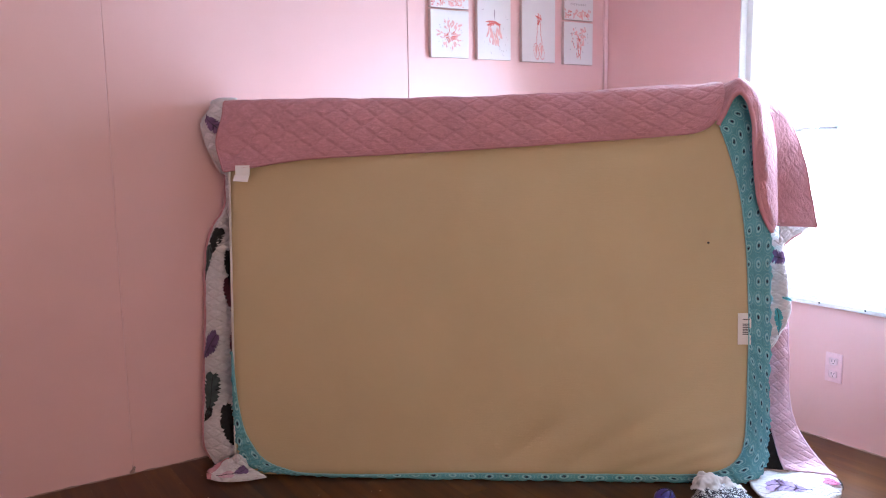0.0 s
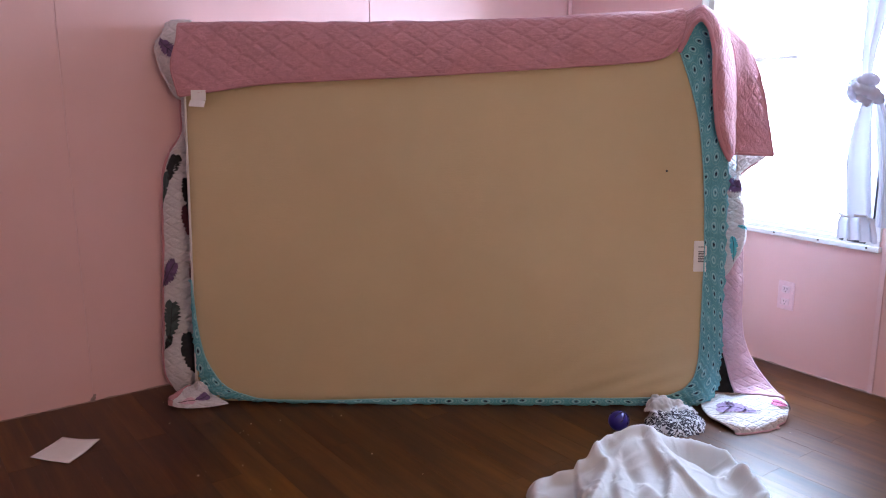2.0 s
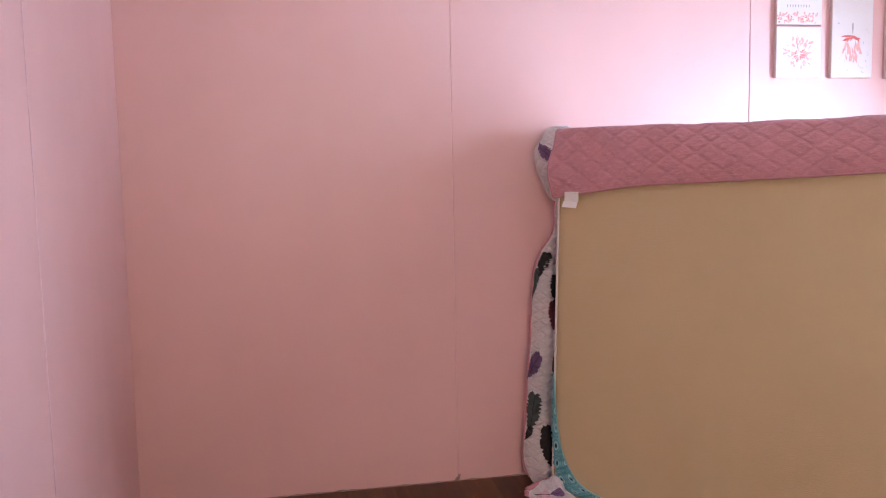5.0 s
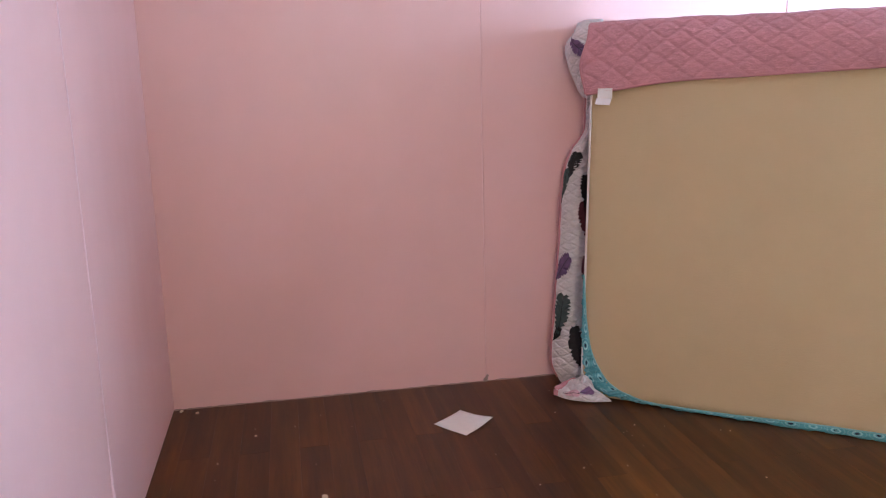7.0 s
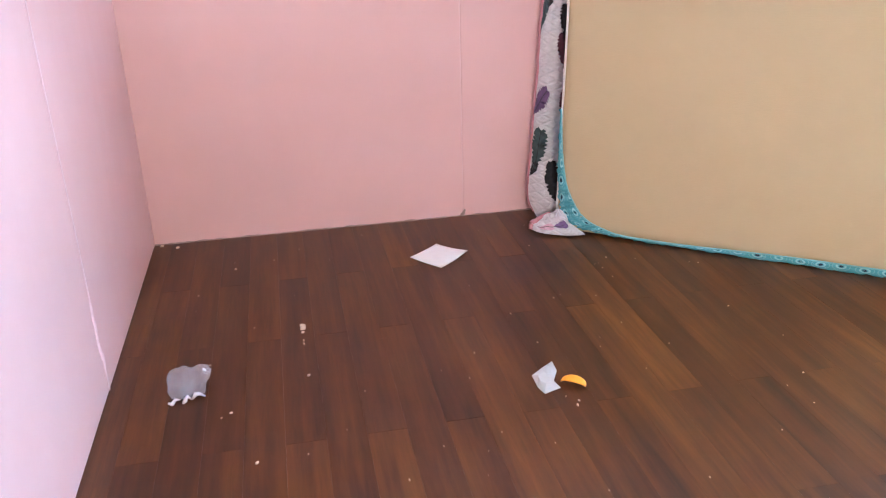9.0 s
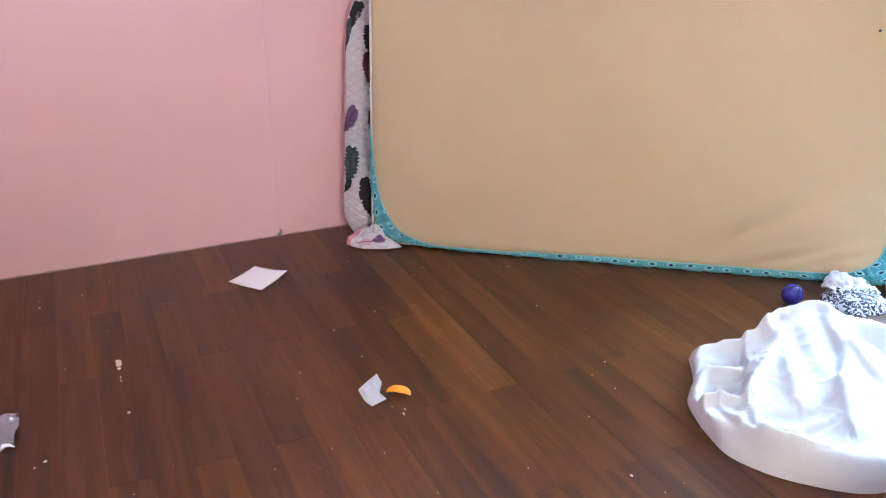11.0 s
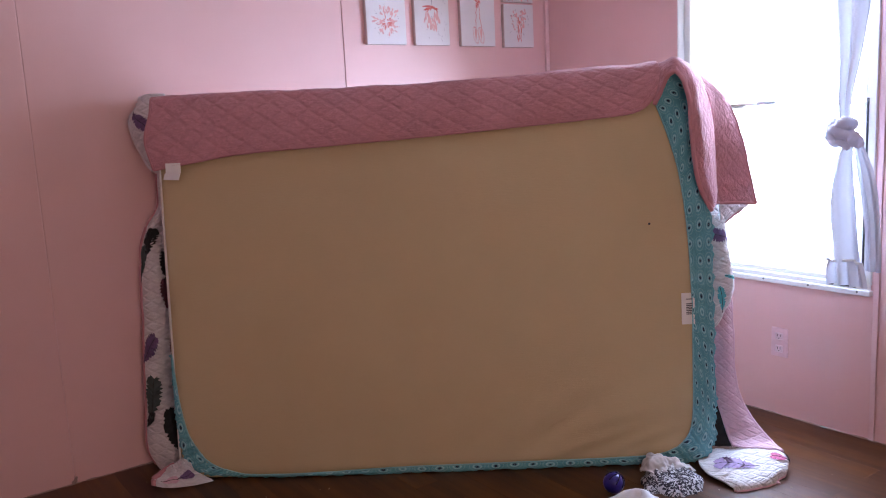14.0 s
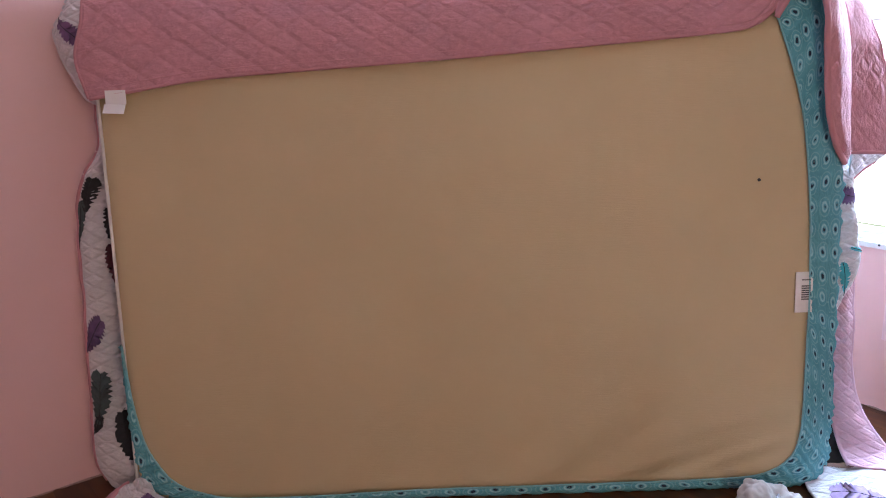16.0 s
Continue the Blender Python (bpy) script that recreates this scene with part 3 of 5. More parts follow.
INN = [(0.002, 0.46), (0.008, 0.38), (0.018, 0.28), (0.038, 0.18), (0.066, 0.120), (0.100, 0.072), (0.140, 0.044), (0.19, 0.026), (0.27, 0.010), (0.5, 0.008), (0.8, 0.018), (1.1, 0.020), (1.4, 0.022),
       (1.60, 0.024), (1.72, 0.030), (1.79, 0.052), (1.832, 0.092), (1.850, 0.145), (1.856, 0.22), (1.858, 0.35), (1.860, 0.534), (1.854, 0.75), (1.840, 0.92), (1.822, 1.04), (1.797, 1.135), (1.772, 1.21), (1.750, 1.27), (1.735, 1.32)]


def fitted_sheet_mesh():
    n = 420
    o, q = spline(OUT, n), spline(INN, n)
    s = np.concatenate([[0], np.cumsum(np.linalg.norm(np.diff(o, axis=0), axis=1))])
    verts, uvs = [], []
    cols = 12
    for k in range(n):
        pucker = noise.noise(Vector((s[k] * 38, 1.5, 0))) + 0.6 * noise.noise(Vector((s[k] * 90, 7, 0)))
        wave = 0.0062 * pucker + 0.0024 * math.sin(s[k] * 250 + 3 * pucker)
        width = float(np.linalg.norm(o[k] - q[k]))
        ctr = np.array((0.96, 0.68))
        d = (o[k] - ctr) / np.linalg.norm(o[k] - ctr)
        for c in range(cols):
            if c < 4:  # round the side, from the back to the rim
                a = c / 4
                y = 0.15 * (1 - a) - 0.004 * a
                p = o[k] + d * (0.004 * math.sin(a * math.pi) + wave * a * 1.5)
                run = 0.15 * a
            else:  # over the face, to the hem
                a = (c - 4) / (cols - 5)
                p = o[k] * (1 - a) + q[k] * a
                y = -0.006 - 0.004 * math.sin(a * math.pi) + wave * (0.35 + 0.65 * a)
                run = 0.15 + width * a
                if c == 4:
                    p = p + d * wave * 1.5
            verts.append((p[0], y, p[1]))
            uvs.append((s[k], run))
    hem = [(q[k][0], -0.0075 + 0.002 * noise.noise(Vector((s[k] * 60, 2, 0))), q[k][1] + 0.0015 * noise.noise(Vector((s[k] * 70, 9, 0)))) for k in range(0, n, 2)]
    return mesh_of("sheet_edge", verts, grid_faces(n, cols), uvs), hem


me, hem = fitted_sheet_mesh()
link("sheet_edge", me, TEAL, sheet)
link("elastic_hem", tube_mesh("elastic_hem", hem, 0.0028, 6), TEAL_HEM, sheet, "puckered elastic hem")

# ---- quilt over the top ----
quilt = thing("quilt", "dusty pink quilt with floral reverse, thrown over the mattress top", "quilt", m=BED)


def cloth_part(name, rows, material, parent, label="", back=None, bind=(), nu=50, nv=40, thick=0.008, wobble=0.005, freq=9.0, seed=0.0, flip=False, bind_r=0.006, bind_mat=None):
    me, g, nrm = cloth_mesh(name, rows, nu, nv, thick, wobble, freq, seed, flip)
    me.materials.append(material)
    if back is not None:
        two_sided(me, back, (nu - 1) * (nv - 1))
    ob = new(name, me)
    ob.parent = parent
    if label:
        tagged(ob, label)
    for side in bind:
        pts = edge_roll(g - nrm * thick * 0.5, side)
        link("binding", tube_mesh("binding", pts, bind_r, 7), bind_mat or QUILT_BIND, ob)
    return ob, g, nrm


def feather(name, parent, g, nrm, r, c, length, width, turn, material, off=0.0035, seed=0):
    """A printed feather laid on a cloth net at row r, column c (0 to 1): a ragged blade and a fine quill."""
    nv, nu = g.shape[:2]
    rng = random.Random(seed)
    dr = np.linalg.norm(np.diff(g, axis=0), axis=2).sum(axis=0).mean()
    dc = np.linalg.norm(np.diff(g, axis=1), axis=2).sum(axis=1).mean()
    ca, sa = math.cos(radians(turn)), math.sin(radians(turn))

    def place(p, q):
        i = (r + (p * ca - q * sa) / dr) * (nv - 1)
        j = (c + (p * sa + q * ca) / dc) * (nu - 1)
        i, j = min(max(i, 0), nv - 1.001), min(max(j, 0), nu - 1.001)
        a, b = int(i), int(j)
        fi, fj = i - a, j - b
        mixed = lambda z: z[a, b] * (1 - fi) * (1 - fj) + z[a + 1, b] * fi * (1 - fj) + z[a, b + 1] * (1 - fi) * fj + z[a + 1, b + 1] * fi * fj
        return mixed(g) + mixed(nrm) * off

    verts, faces = [], []
    n = 22
    for k in range(n + 1):
        t = k / n
        w = width * (math.sin(math.pi * min(1, t * 0.86 + 0.10)) ** 0.8) * 0.5
        p = (t - 0.5) * length
        l, q = rng.uniform(0.35, 1.0) if k % 2 else 1.0, rng.uniform(0.35, 1.0) if k % 2 else 1.0
        verts += [place(p - 0.55 * w, -w * l), place(p, 0), place(p - 0.55 * w, w * q)]
    for k in range(n):
        a = 3 * k
        faces += [(a, a + 1, a + 4, a + 3), (a + 1, a + 2, a + 5, a + 4)]
    link(name, mesh_of(name, verts, faces), material, parent)
    link("quill_print", tube_mesh("quill_print", [place(length * (-0.5 + 1.12 * k / 8), 0.02 * width * math.sin(k)) for k in range(9)], 0.0011, 4), CHARCOAL, parent)


# the run over the top edge: each row goes along the mattress, from the lower front edge over the top and down the back
XS = (-0.010, 0.10, 0.30, 0.60, 0.95, 1.30, 1.55, 1.69, 1.765)
LOW = (1.124, 1.140, 1.167, 1.181, 1.197, 1.217, 1.232, 1.250, 1.315)
TOPZ = (1.376, 1.379, 1.379, 1.377, 1.380, 1.388, 1.394, 1.398, 1.408)
rows = [
    [(x, -0.020 - 0.014 * math.exp(-((x - 0.16) / 0.16) ** 2), z) for x, z in zip(XS, LOW)],
    [(x - (0.022 if x < 0 else 0), -0.024, 0.6 * z + 0.4 * t) for x, z, t in zip(XS, LOW, TOPZ)],
    [(x, -0.019, 0.2 * z + 0.8 * t - 0.006) for x, z, t in zip(XS, LOW, TOPZ)],
    [(x, 0.004, t) for x, t in zip(XS, TOPZ)],
    [(x, 0.06, t + 0.004 + 0.020 * min(0.55, max(0, x - 1))) for x, t in zip(XS, TOPZ)],
    [(x, 0.15, t + 0.006 + 0.036 * min(0.55, max(0, x - 1))) for x, t in zip(XS, TOPZ)],
    [(x, 0.195, t - 0.03) for x, t in zip(XS, TOPZ)],
    [(x, 0.205, t - 0.25) for x, t in zip(XS, TOPZ)],
]
top_run, g_top, n_top = cloth_part("front_fold", rows, QUILT_PINK, quilt, "dusty pink quilted side folded over the front", QUILT_WHITE, ("top", "left"), 110, 70, 0.010, 0.0045, 8.0, 2.0)

link("stitch_line", tube_mesh("stitch_line", g_top[2, ::2] + n_top[2, ::2] * 0.0002, 0.0013, 5), QUILT_BIND, top_run)

# the arch over the far corner and the fall down that end
rows = [
    [(1.739, -0.024, 1.266), (1.772, -0.056, 1.346), (1.810, -0.075, 1.369), (1.847, -0.072, 1.291), (1.862, -0.059, 1.134), (1.884, -0.044, 0.986), (1.934, -0.020, 0.891)],
    [(1.739, 0.000, 1.331), (1.772, -0.030, 1.386), (1.819, -0.052, 1.409), (1.872, -0.058, 1.331), (1.896, -0.050, 1.151), (1.916, -0.040, 0.991), (1.944, -0.016, 0.906)],
    [(1.739, 0.030, 1.396), (1.779, 0.020, 1.411), (1.830, 0.005, 1.425), (1.904, 0.000, 1.356), (1.934, -0.010, 1.181), (1.944, -0.012, 1.001), (1.954, -0.006, 0.921)],
    [(1.739, 0.10, 1.416), (1.784, 0.08, 1.423), (1.854, 0.06, 1.411), (1.934, 0.045, 1.326), (1.961, 0.035, 1.161), (1.963, 0.030, 1.001), (1.963, 0.030, 0.926)],
]
corner_fall, g_c, n_c = cloth_part("corner_fall", rows, QUILT_SOFT, quilt, "dusty pink quilting arched over the corner", QUILT_WHITE, ("top",), 80, 30, 0.009, 0.005, 14.0, 5.0, bind_r=0.008)
rows = [
    [(1.850, 0.06, 1.410), (1.950, 0.045, 1.290), (1.957, 0.040, 1.140), (1.957, 0.035, 1.010), (1.955, 0.035, 0.915)],
    [(1.880, 0.08, 1.408), (1.972, 0.062, 1.295), (1.990, 0.048, 1.150), (1.998, 0.042, 1.010), (2.003, 0.040, 0.915)],
    [(1.908, 0.11, 1.402), (2.004, 0.078, 1.295), (2.032, 0.058, 1.155), (2.048, 0.050, 1.010), (2.060, 0.048, 0.912)],
    [(1.925, 0.15, 1.390), (2.018, 0.096, 1.290), (2.064, 0.070, 1.160), (2.093, 0.062, 1.010), (2.114, 0.060, 0.908)],
]
end_fall, g_e, n_e = cloth_part("end_fall", rows, QUILT_SOFT, quilt, "dusty pink quilting hanging down the end", QUILT_WHITE, ("bottom", "right"), 60, 44, 0.008, 0.005, 12.0, 8.0)
rows = [
    [(1.972, 0.035, 0.920), (2.027, 0.06, 0.918), (2.072, 0.08, 0.915), (2.109, 0.10, 0.912)],
    [(1.982, 0.05, 0.885), (2.017, 0.07, 0.885), (2.052, 0.09, 0.890), (2.092, 0.105, 0.895)],
    [(1.992, 0.08, 0.840), (2.009, 0.09, 0.840), (2.037, 0.10, 0.860), (2.077, 0.11, 0.883)],
]
cloth_part("turned_lip", rows, QUILT_WHITE, quilt, "pale reverse turned up at the hem", None, ("bottom",), 24, 14, 0.005, 0.003, 12.0, 9.0, flip=True)
# floral length that hangs below, in two falls
rows = [
    [(1.917, 0.10, 0.974), (1.952, 0.085, 0.974), (1.987, 0.085, 0.974), (2.002, 0.10, 0.974)],
    [(1.917, 0.09, 0.824), (1.962, 0.070, 0.824), (1.997, 0.075, 0.824), (2.012, 0.10, 0.824)],
    [(1.917, 0.09, 0.694), (1.967, 0.065, 0.694), (2.017, 0.070, 0.694), (2.030, 0.10, 0.694)],
    [(1.917, 0.09, 0.594), (1.967, 0.065, 0.584), (2.022, 0.070, 0.594), (2.040, 0.10, 0.604)],
    [(1.917, 0.09, 0.494), (1.952, 0.075, 0.464), (1.982, 0.085, 0.484), (2.002, 0.10, 0.504)],
]
f_up, g_f, n_f = cloth_part("floral_fall", rows, QUILT_WHITE, quilt, "white floral reverse hanging in a loose fold", None, ("right",), 30, 50, 0.006, 0.005, 14.0, 3.0, bind_mat=QUILT_WHITE, flip=True)
rows = [
    [(1.930, 0.120, 0.660), (1.965, 0.100, 0.660), (2.000, 0.100, 0.640), (2.034, 0.115, 0.600)],
    [(1.952, 0.120, 0.450), (1.982, 0.100, 0.450), (2.010, 0.095, 0.440), (2.038, 0.110, 0.430)],
    [(1.962, 0.115, 0.300), (1.988, 0.100, 0.300), (2.014, 0.095, 0.295), (2.041, 0.105, 0.290)],
    [(1.966, 0.105, 0.220), (1.993, 0.090, 0.220), (2.020, 0.085, 0.215), (2.050, 0.090, 0.210)],
    [(1.983, 0.085, 0.140), (2.018, 0.065, 0.135), (2.056, 0.055, 0.125), (2.092, 0.055, 0.115)],
    [(1.996, 0.060, 0.075), (2.043, 0.035, 0.070), (2.092, 0.020, 0.065), (2.132, 0.010, 0.062)],
    [(2.000, 0.020, 0.045), (2.050, -0.015, 0.048), (2.100, -0.040, 0.052), (2.146, -0.060, 0.046)],
]
cloth_part("blush_fall", rows, QUILT_BLUSH, quilt, "blush pink quilting trailing to the floor", None, ("left", "right"), 34, 60, 0.008, 0.005, 14.0, 6.0, flip=True, bind_mat=QUILT_BLUSH)
# what lies on the floor at that end, curled over at its far side; heights are over the floor
rows = [
    [(1.885, 0.060, 0.010), (1.950, 0.050, 0.022), (2.030, 0.030, 0.035), (2.085, 0.000, 0.045), (2.120, -0.020, 0.045), (2.132, -0.020, 0.020)],
    [(1.865, -0.020, 0.015), (1.940, -0.030, 0.035), (2.030, -0.045, 0.050), (2.100, -0.060, 0.058), (2.145, -0.065, 0.045), (2.148, -0.060, 0.012)],
    [(1.855, -0.075, 0.022), (1.930, -0.085, 0.042), (2.020, -0.095, 0.045), (2.100, -0.100, 0.052), (2.148, -0.095, 0.040), (2.148, -0.090, 0.008)],
    [(1.862, -0.130, 0.020), (1.925, -0.150, 0.038), (2.010, -0.155, 0.036), (2.085, -0.140, 0.042), (2.135, -0.128, 0.032), (2.138, -0.120, 0.006)],
    [(1.890, -0.185, 0.018), (1.935, -0.205, 0.032), (2.010, -0.200, 0.028), (2.070, -0.185, 0.032), (2.100, -0.165, 0.022), (2.104, -0.160, 0.004)],
    [(1.915, -0.228, 0.014), (1.940, -0.238, 0.020), (2.000, -0.222, 0.016), (2.050, -0.205, 0.016), (2.075, -0.190, 0.010), (2.080, -0.185, 0.002)],
    [(1.920, -0.236, 0.001), (1.940, -0.242, 0.001), (2.000, -0.225, 0.001), (2.050, -0.208, 0.001), (2.075, -0.190, 0.001), (2.080, -0.185, 0.001)],
]
rows = [[(x, y, (h - 0.006 + 0.08716 * y) / 0.99619) for x, y, h in row] for row in rows]
f_low, g_l, n_l = cloth_part("floor_fold", rows, QUILT_WHITE, quilt, "white floral quilt end lying on the floor", None, ("bottom", "right"), 60, 60, 0.008, 0.007, 16.0, 7.0, flip=True, bind_r=0.006, bind_mat=QUILT_BLUSH)
# the floral side that shows along the near end
rows = [
    [(0.030, 0.03, 1.392), (-0.010, 0.028, 1.393), (-0.040, 0.030, 1.392), (-0.068, 0.05, 1.388)],
    [(0.020, 0.00, 1.350), (-0.025, -0.004, 1.350), (-0.062, 0.010, 1.348), (-0.090, 0.05, 1.344)],
    [(0.016, 0.00, 1.300), (-0.030, -0.006, 1.300), (-0.078, 0.010, 1.298), (-0.116, 0.05, 1.302)],
    [(0.016, 0.00, 1.235), (-0.022, -0.004, 1.235), (-0.060, 0.012, 1.232), (-0.098, 0.05, 1.225)],
    [(0.020, 0.01, 1.160), (-0.008, 0.004, 1.160), (-0.036, 0.020, 1.158), (-0.064, 0.05, 1.150)],
    [(0.020, 0.02, 1.105), (0.000, 0.016, 1.105), (-0.020, 0.030, 1.110), (-0.040, 0.05, 1.118)],
]
f_a, g_a, n_a = cloth_part("near_end_tuck", rows, QUILT_WHITE, quilt, "white floral reverse tucked out at the corner", None, ("right",), 24, 30, 0.006, 0.003, 14.0, 1.0, bind_mat=QUILT_WHITE)
rows = [
    [(0.026, 0.165, 1.148), (0.001, 0.095, 1.148), (-0.019, 0.09, 1.143), (-0.042, 0.10, 1.138), (-0.035, 0.175, 1.138)],
    [(0.026, 0.165, 1.008), (-0.004, 0.090, 1.008), (-0.024, 0.08, 1.008), (-0.049, 0.10, 0.998), (-0.035, 0.187, 0.998)],
    [(0.026, 0.165, 0.918), (-0.024, 0.112, 0.913), (-0.069, 0.075, 0.908), (-0.102, 0.10, 0.908), (-0.118, 0.132, 0.908)],
    [(0.026, 0.165, 0.788), (-0.029, 0.118, 0.788), (-0.084, 0.082, 0.788), (-0.126, 0.10, 0.788), (-0.118, 0.142, 0.788)],
    [(0.026, 0.165, 0.538), (-0.029, 0.120, 0.538), (-0.084, 0.082, 0.538), (-0.137, 0.10, 0.538), (-0.118, 0.164, 0.538)],
    [(0.026, 0.165, 0.278), (-0.034, 0.118, 0.278), (-0.089, 0.080, 0.278), (-0.144, 0.10, 0.278), (-0.118, 0.187, 0.278)],
    [(0.026, 0.165, 0.088), (-0.034, 0.080, 0.088), (-0.094, 0.070, 0.088), (-0.150, 0.10, 0.098), (-0.118, 0.200, 0.098)],
    [(0.026, 0.165, 0.038), (-0.034, 0.085, 0.028), (-0.084, 0.080, 0.006), (-0.122, 0.095, 0.028), (-0.118, 0.200, 0.028)],
]
f_b, g_b, n_b = cloth_part("near_end_fall", rows, QUILT_WHITE, quilt, "white floral reverse hanging along the end", None, (), 42, 90, 0.007, 0.004, 12.0, 4.0)
link("binding", tube_mesh("binding", g_b[:, 31], 0.0075, 8), QUILT_BIND, f_b)
rows = [
    [(0.041, -0.005, 0.067), (0.020, -0.010, 0.081), (-0.004, -0.006, 0.074), (-0.021, 0.008, 0.059), (-0.029, 0.024, 0.048)],
    [(0.057, -0.016, 0.043), (0.024, -0.027, 0.057), (-0.000, -0.024, 0.044), (-0.025, -0.010, 0.053), (-0.049, 0.003, 0.038)],
    [(0.086, -0.024, 0.025), (0.045, -0.044, 0.028), (0.005, -0.048, 0.042), (-0.029, -0.036, 0.025), (-0.063, -0.020, 0.032)],
    [(0.114, -0.024, 0.011), (0.065, -0.056, 0.011), (0.012, -0.072, 0.021), (-0.037, -0.064, 0.017), (-0.077, -0.044, 0.021)],
    [(0.127, -0.022, -0.002), (0.073, -0.059, -0.002), (0.014, -0.078, -0.002), (-0.041, -0.072, -0.002), (-0.081, -0.050, -0.002)],
]
f_n, g_n, n_n = cloth_part("near_floor_end", rows, QUILT_WHITE, quilt, "white and pink quilt end crumpled on the floor", None, ("right",), 44, 40, 0.006, 0.007, 26.0, 4.4, bind_r=0.012)
feather("feather_print", f_n, g_n, n_n, 0.55, 0.30, 0.06, 0.03, 60, PURPLE, seed=41)
feather("feather_print", f_n, g_n, n_n, 0.75, 0.62, 0.05, 0.03, 80, QUILT_BLUSH, seed=42)
tag = part("sewn_tag", box(0.036, 0.089, -0.032, -0.0305, 1.106, 1.143, 0.0004, 1), LABEL, quilt, "white sewn tag folded across the middle")
part("tag_fold", box(-0.027, 0.027, -0.0006, 0.0006, -0.027, 0.0, 0.0003, 1), LABEL, tag, m=pose(0.060, -0.0325, 1.107, -32, 4, 0))


feather("feather_print", f_a, g_a, n_a, 0.40, 0.52, 0.085, 0.05, 140, PURPLE, seed=1)
# charcoal blades on the mattress side also paint in the shade of the gap
for r, c, ln, wd, turn, mt in ((0.155, 0.36, 0.12, 0.060, -4, CHARCOAL), (0.34, 0.70, 0.14, 0.075, 8, CHARCOAL), (0.415, 0.86, 0.11, 0.045, 8, GREENGREY), (0.45, 0.36, 0.13, 0.050, -10, CHARCOAL), (0.51, 0.38, 0.09, 0.055, -10, PLUM),
                               (0.61, 0.82, 0.08, 0.050, 45, PURPLE), (0.615, 0.36, 0.07, 0.030, 0, PLUM), (0.715, 0.78, 0.11, 0.070, 8, GREENGREY), (0.765, 0.84, 0.05, 0.030, 30, CHARCOAL), (0.80, 0.40, 0.14, 0.060, -15, CHARCOAL)):
    feather("feather_print", f_b, g_b, n_b, r, c * 0.75, ln, wd, turn, mt, seed=int(r * 100))
feather("feather_print", f_up, g_f, n_f, 0.30, 0.55, 0.10, 0.05, 80, PURPLE, seed=31)
feather("feather_print", f_up, g_f, n_f, 0.78, 0.45, 0.10, 0.022, 10, AQUA, seed=32)
feather("feather_print", f_up, g_f, n_f, 0.62, 0.70, 0.06, 0.016, 60, AQUA, seed=33)
feather("feather_print", f_low, g_l, n_l, 0.42, 0.28, 0.085, 0.06, 75, LAVENDER, seed=34)
feather("feather_print", f_low, g_l, n_l, 0.34, 0.68, 0.055, 0.05, 75, ROSE, seed=35)
feather("feather_print", f_low, g_l, n_l, 0.30, 0.84, 0.05, 0.035, 10, CHARCOAL, seed=36)

# black crumpled sheet that fills the dark gap behind the end
rows = [
    [(1.94, 0.16, 0.33), (1.99, 0.14, 0.34), (2.03, 0.17, 0.32)],
    [(1.94, 0.13, 0.20), (1.99, 0.11, 0.20), (2.04, 0.15, 0.20)],
    [(1.93, 0.12, 0.10), (2.00, 0.09, 0.10), (2.06, 0.13, 0.10)],
    [(1.93, 0.10, 0.02), (2.01, 0.08, 0.02), (2.08, 0.11, 0.02)],
]
dark = thing("dark_cloth", "black crumpled sheet in the dark gap behind the mattress end", "cloth", m=BED)
cloth_part("crumpled_cloth", rows, CHARCOAL, dark, "", None, (), 20, 30, 0.01, 0.012, 25.0, 2.2, flip=True)

# ---- wall things ----
outlet = thing("wall_outlet", "pink-painted double power outlet on the wall under the window", "power outlet", m=pose(ROOM_X, -1.304, 0.303))
part("plate", box(-0.007, -0.0005, -0.036, 0.036, -0.0595, 0.0595, 0.003), plain("outlet_plate", (0.80, 0.56, 0.60), 0.4, bump=0.03), outlet)
for z in (0.026, -0.026):
    sock = part("socket", box(-0.0095, -0.0072, -0.017, 0.017, z - 0.014, z + 0.014, 0.004), plain("outlet_socket", (0.80, 0.62, 0.66), 0.4, bump=0.02), outlet)
    for y in (-0.006, 0.006):
        part("slot", box(-0.0102, -0.0096, y - 0.001, y + 0.001, z - 0.002, z + 0.007), DARKMETAL, sock)
    part("slot", box(-0.0102, -0.0096, -0.002, 0.002, z - 0.010, z - 0.006), DARKMETAL, sock)


def petal(bm, cx, cz, ang, ln, wd, y, bend=0.0):
    vs = []
    n = 10
    for k in range(n):
        t = k / n * 2 * math.pi
        p, q = (0.5 + 0.5 * math.cos(t)) * ln, math.sin(t) * wd * (0.55 + 0.45 * math.cos(t))
        a = radians(ang) + bend * p
        vs.append(bm.verts.new((cx + p * math.cos(a) - q * math.sin(a), y, cz + p * math.sin(a) + q * math.cos(a))))
    bm.faces.new(vs[::-1])


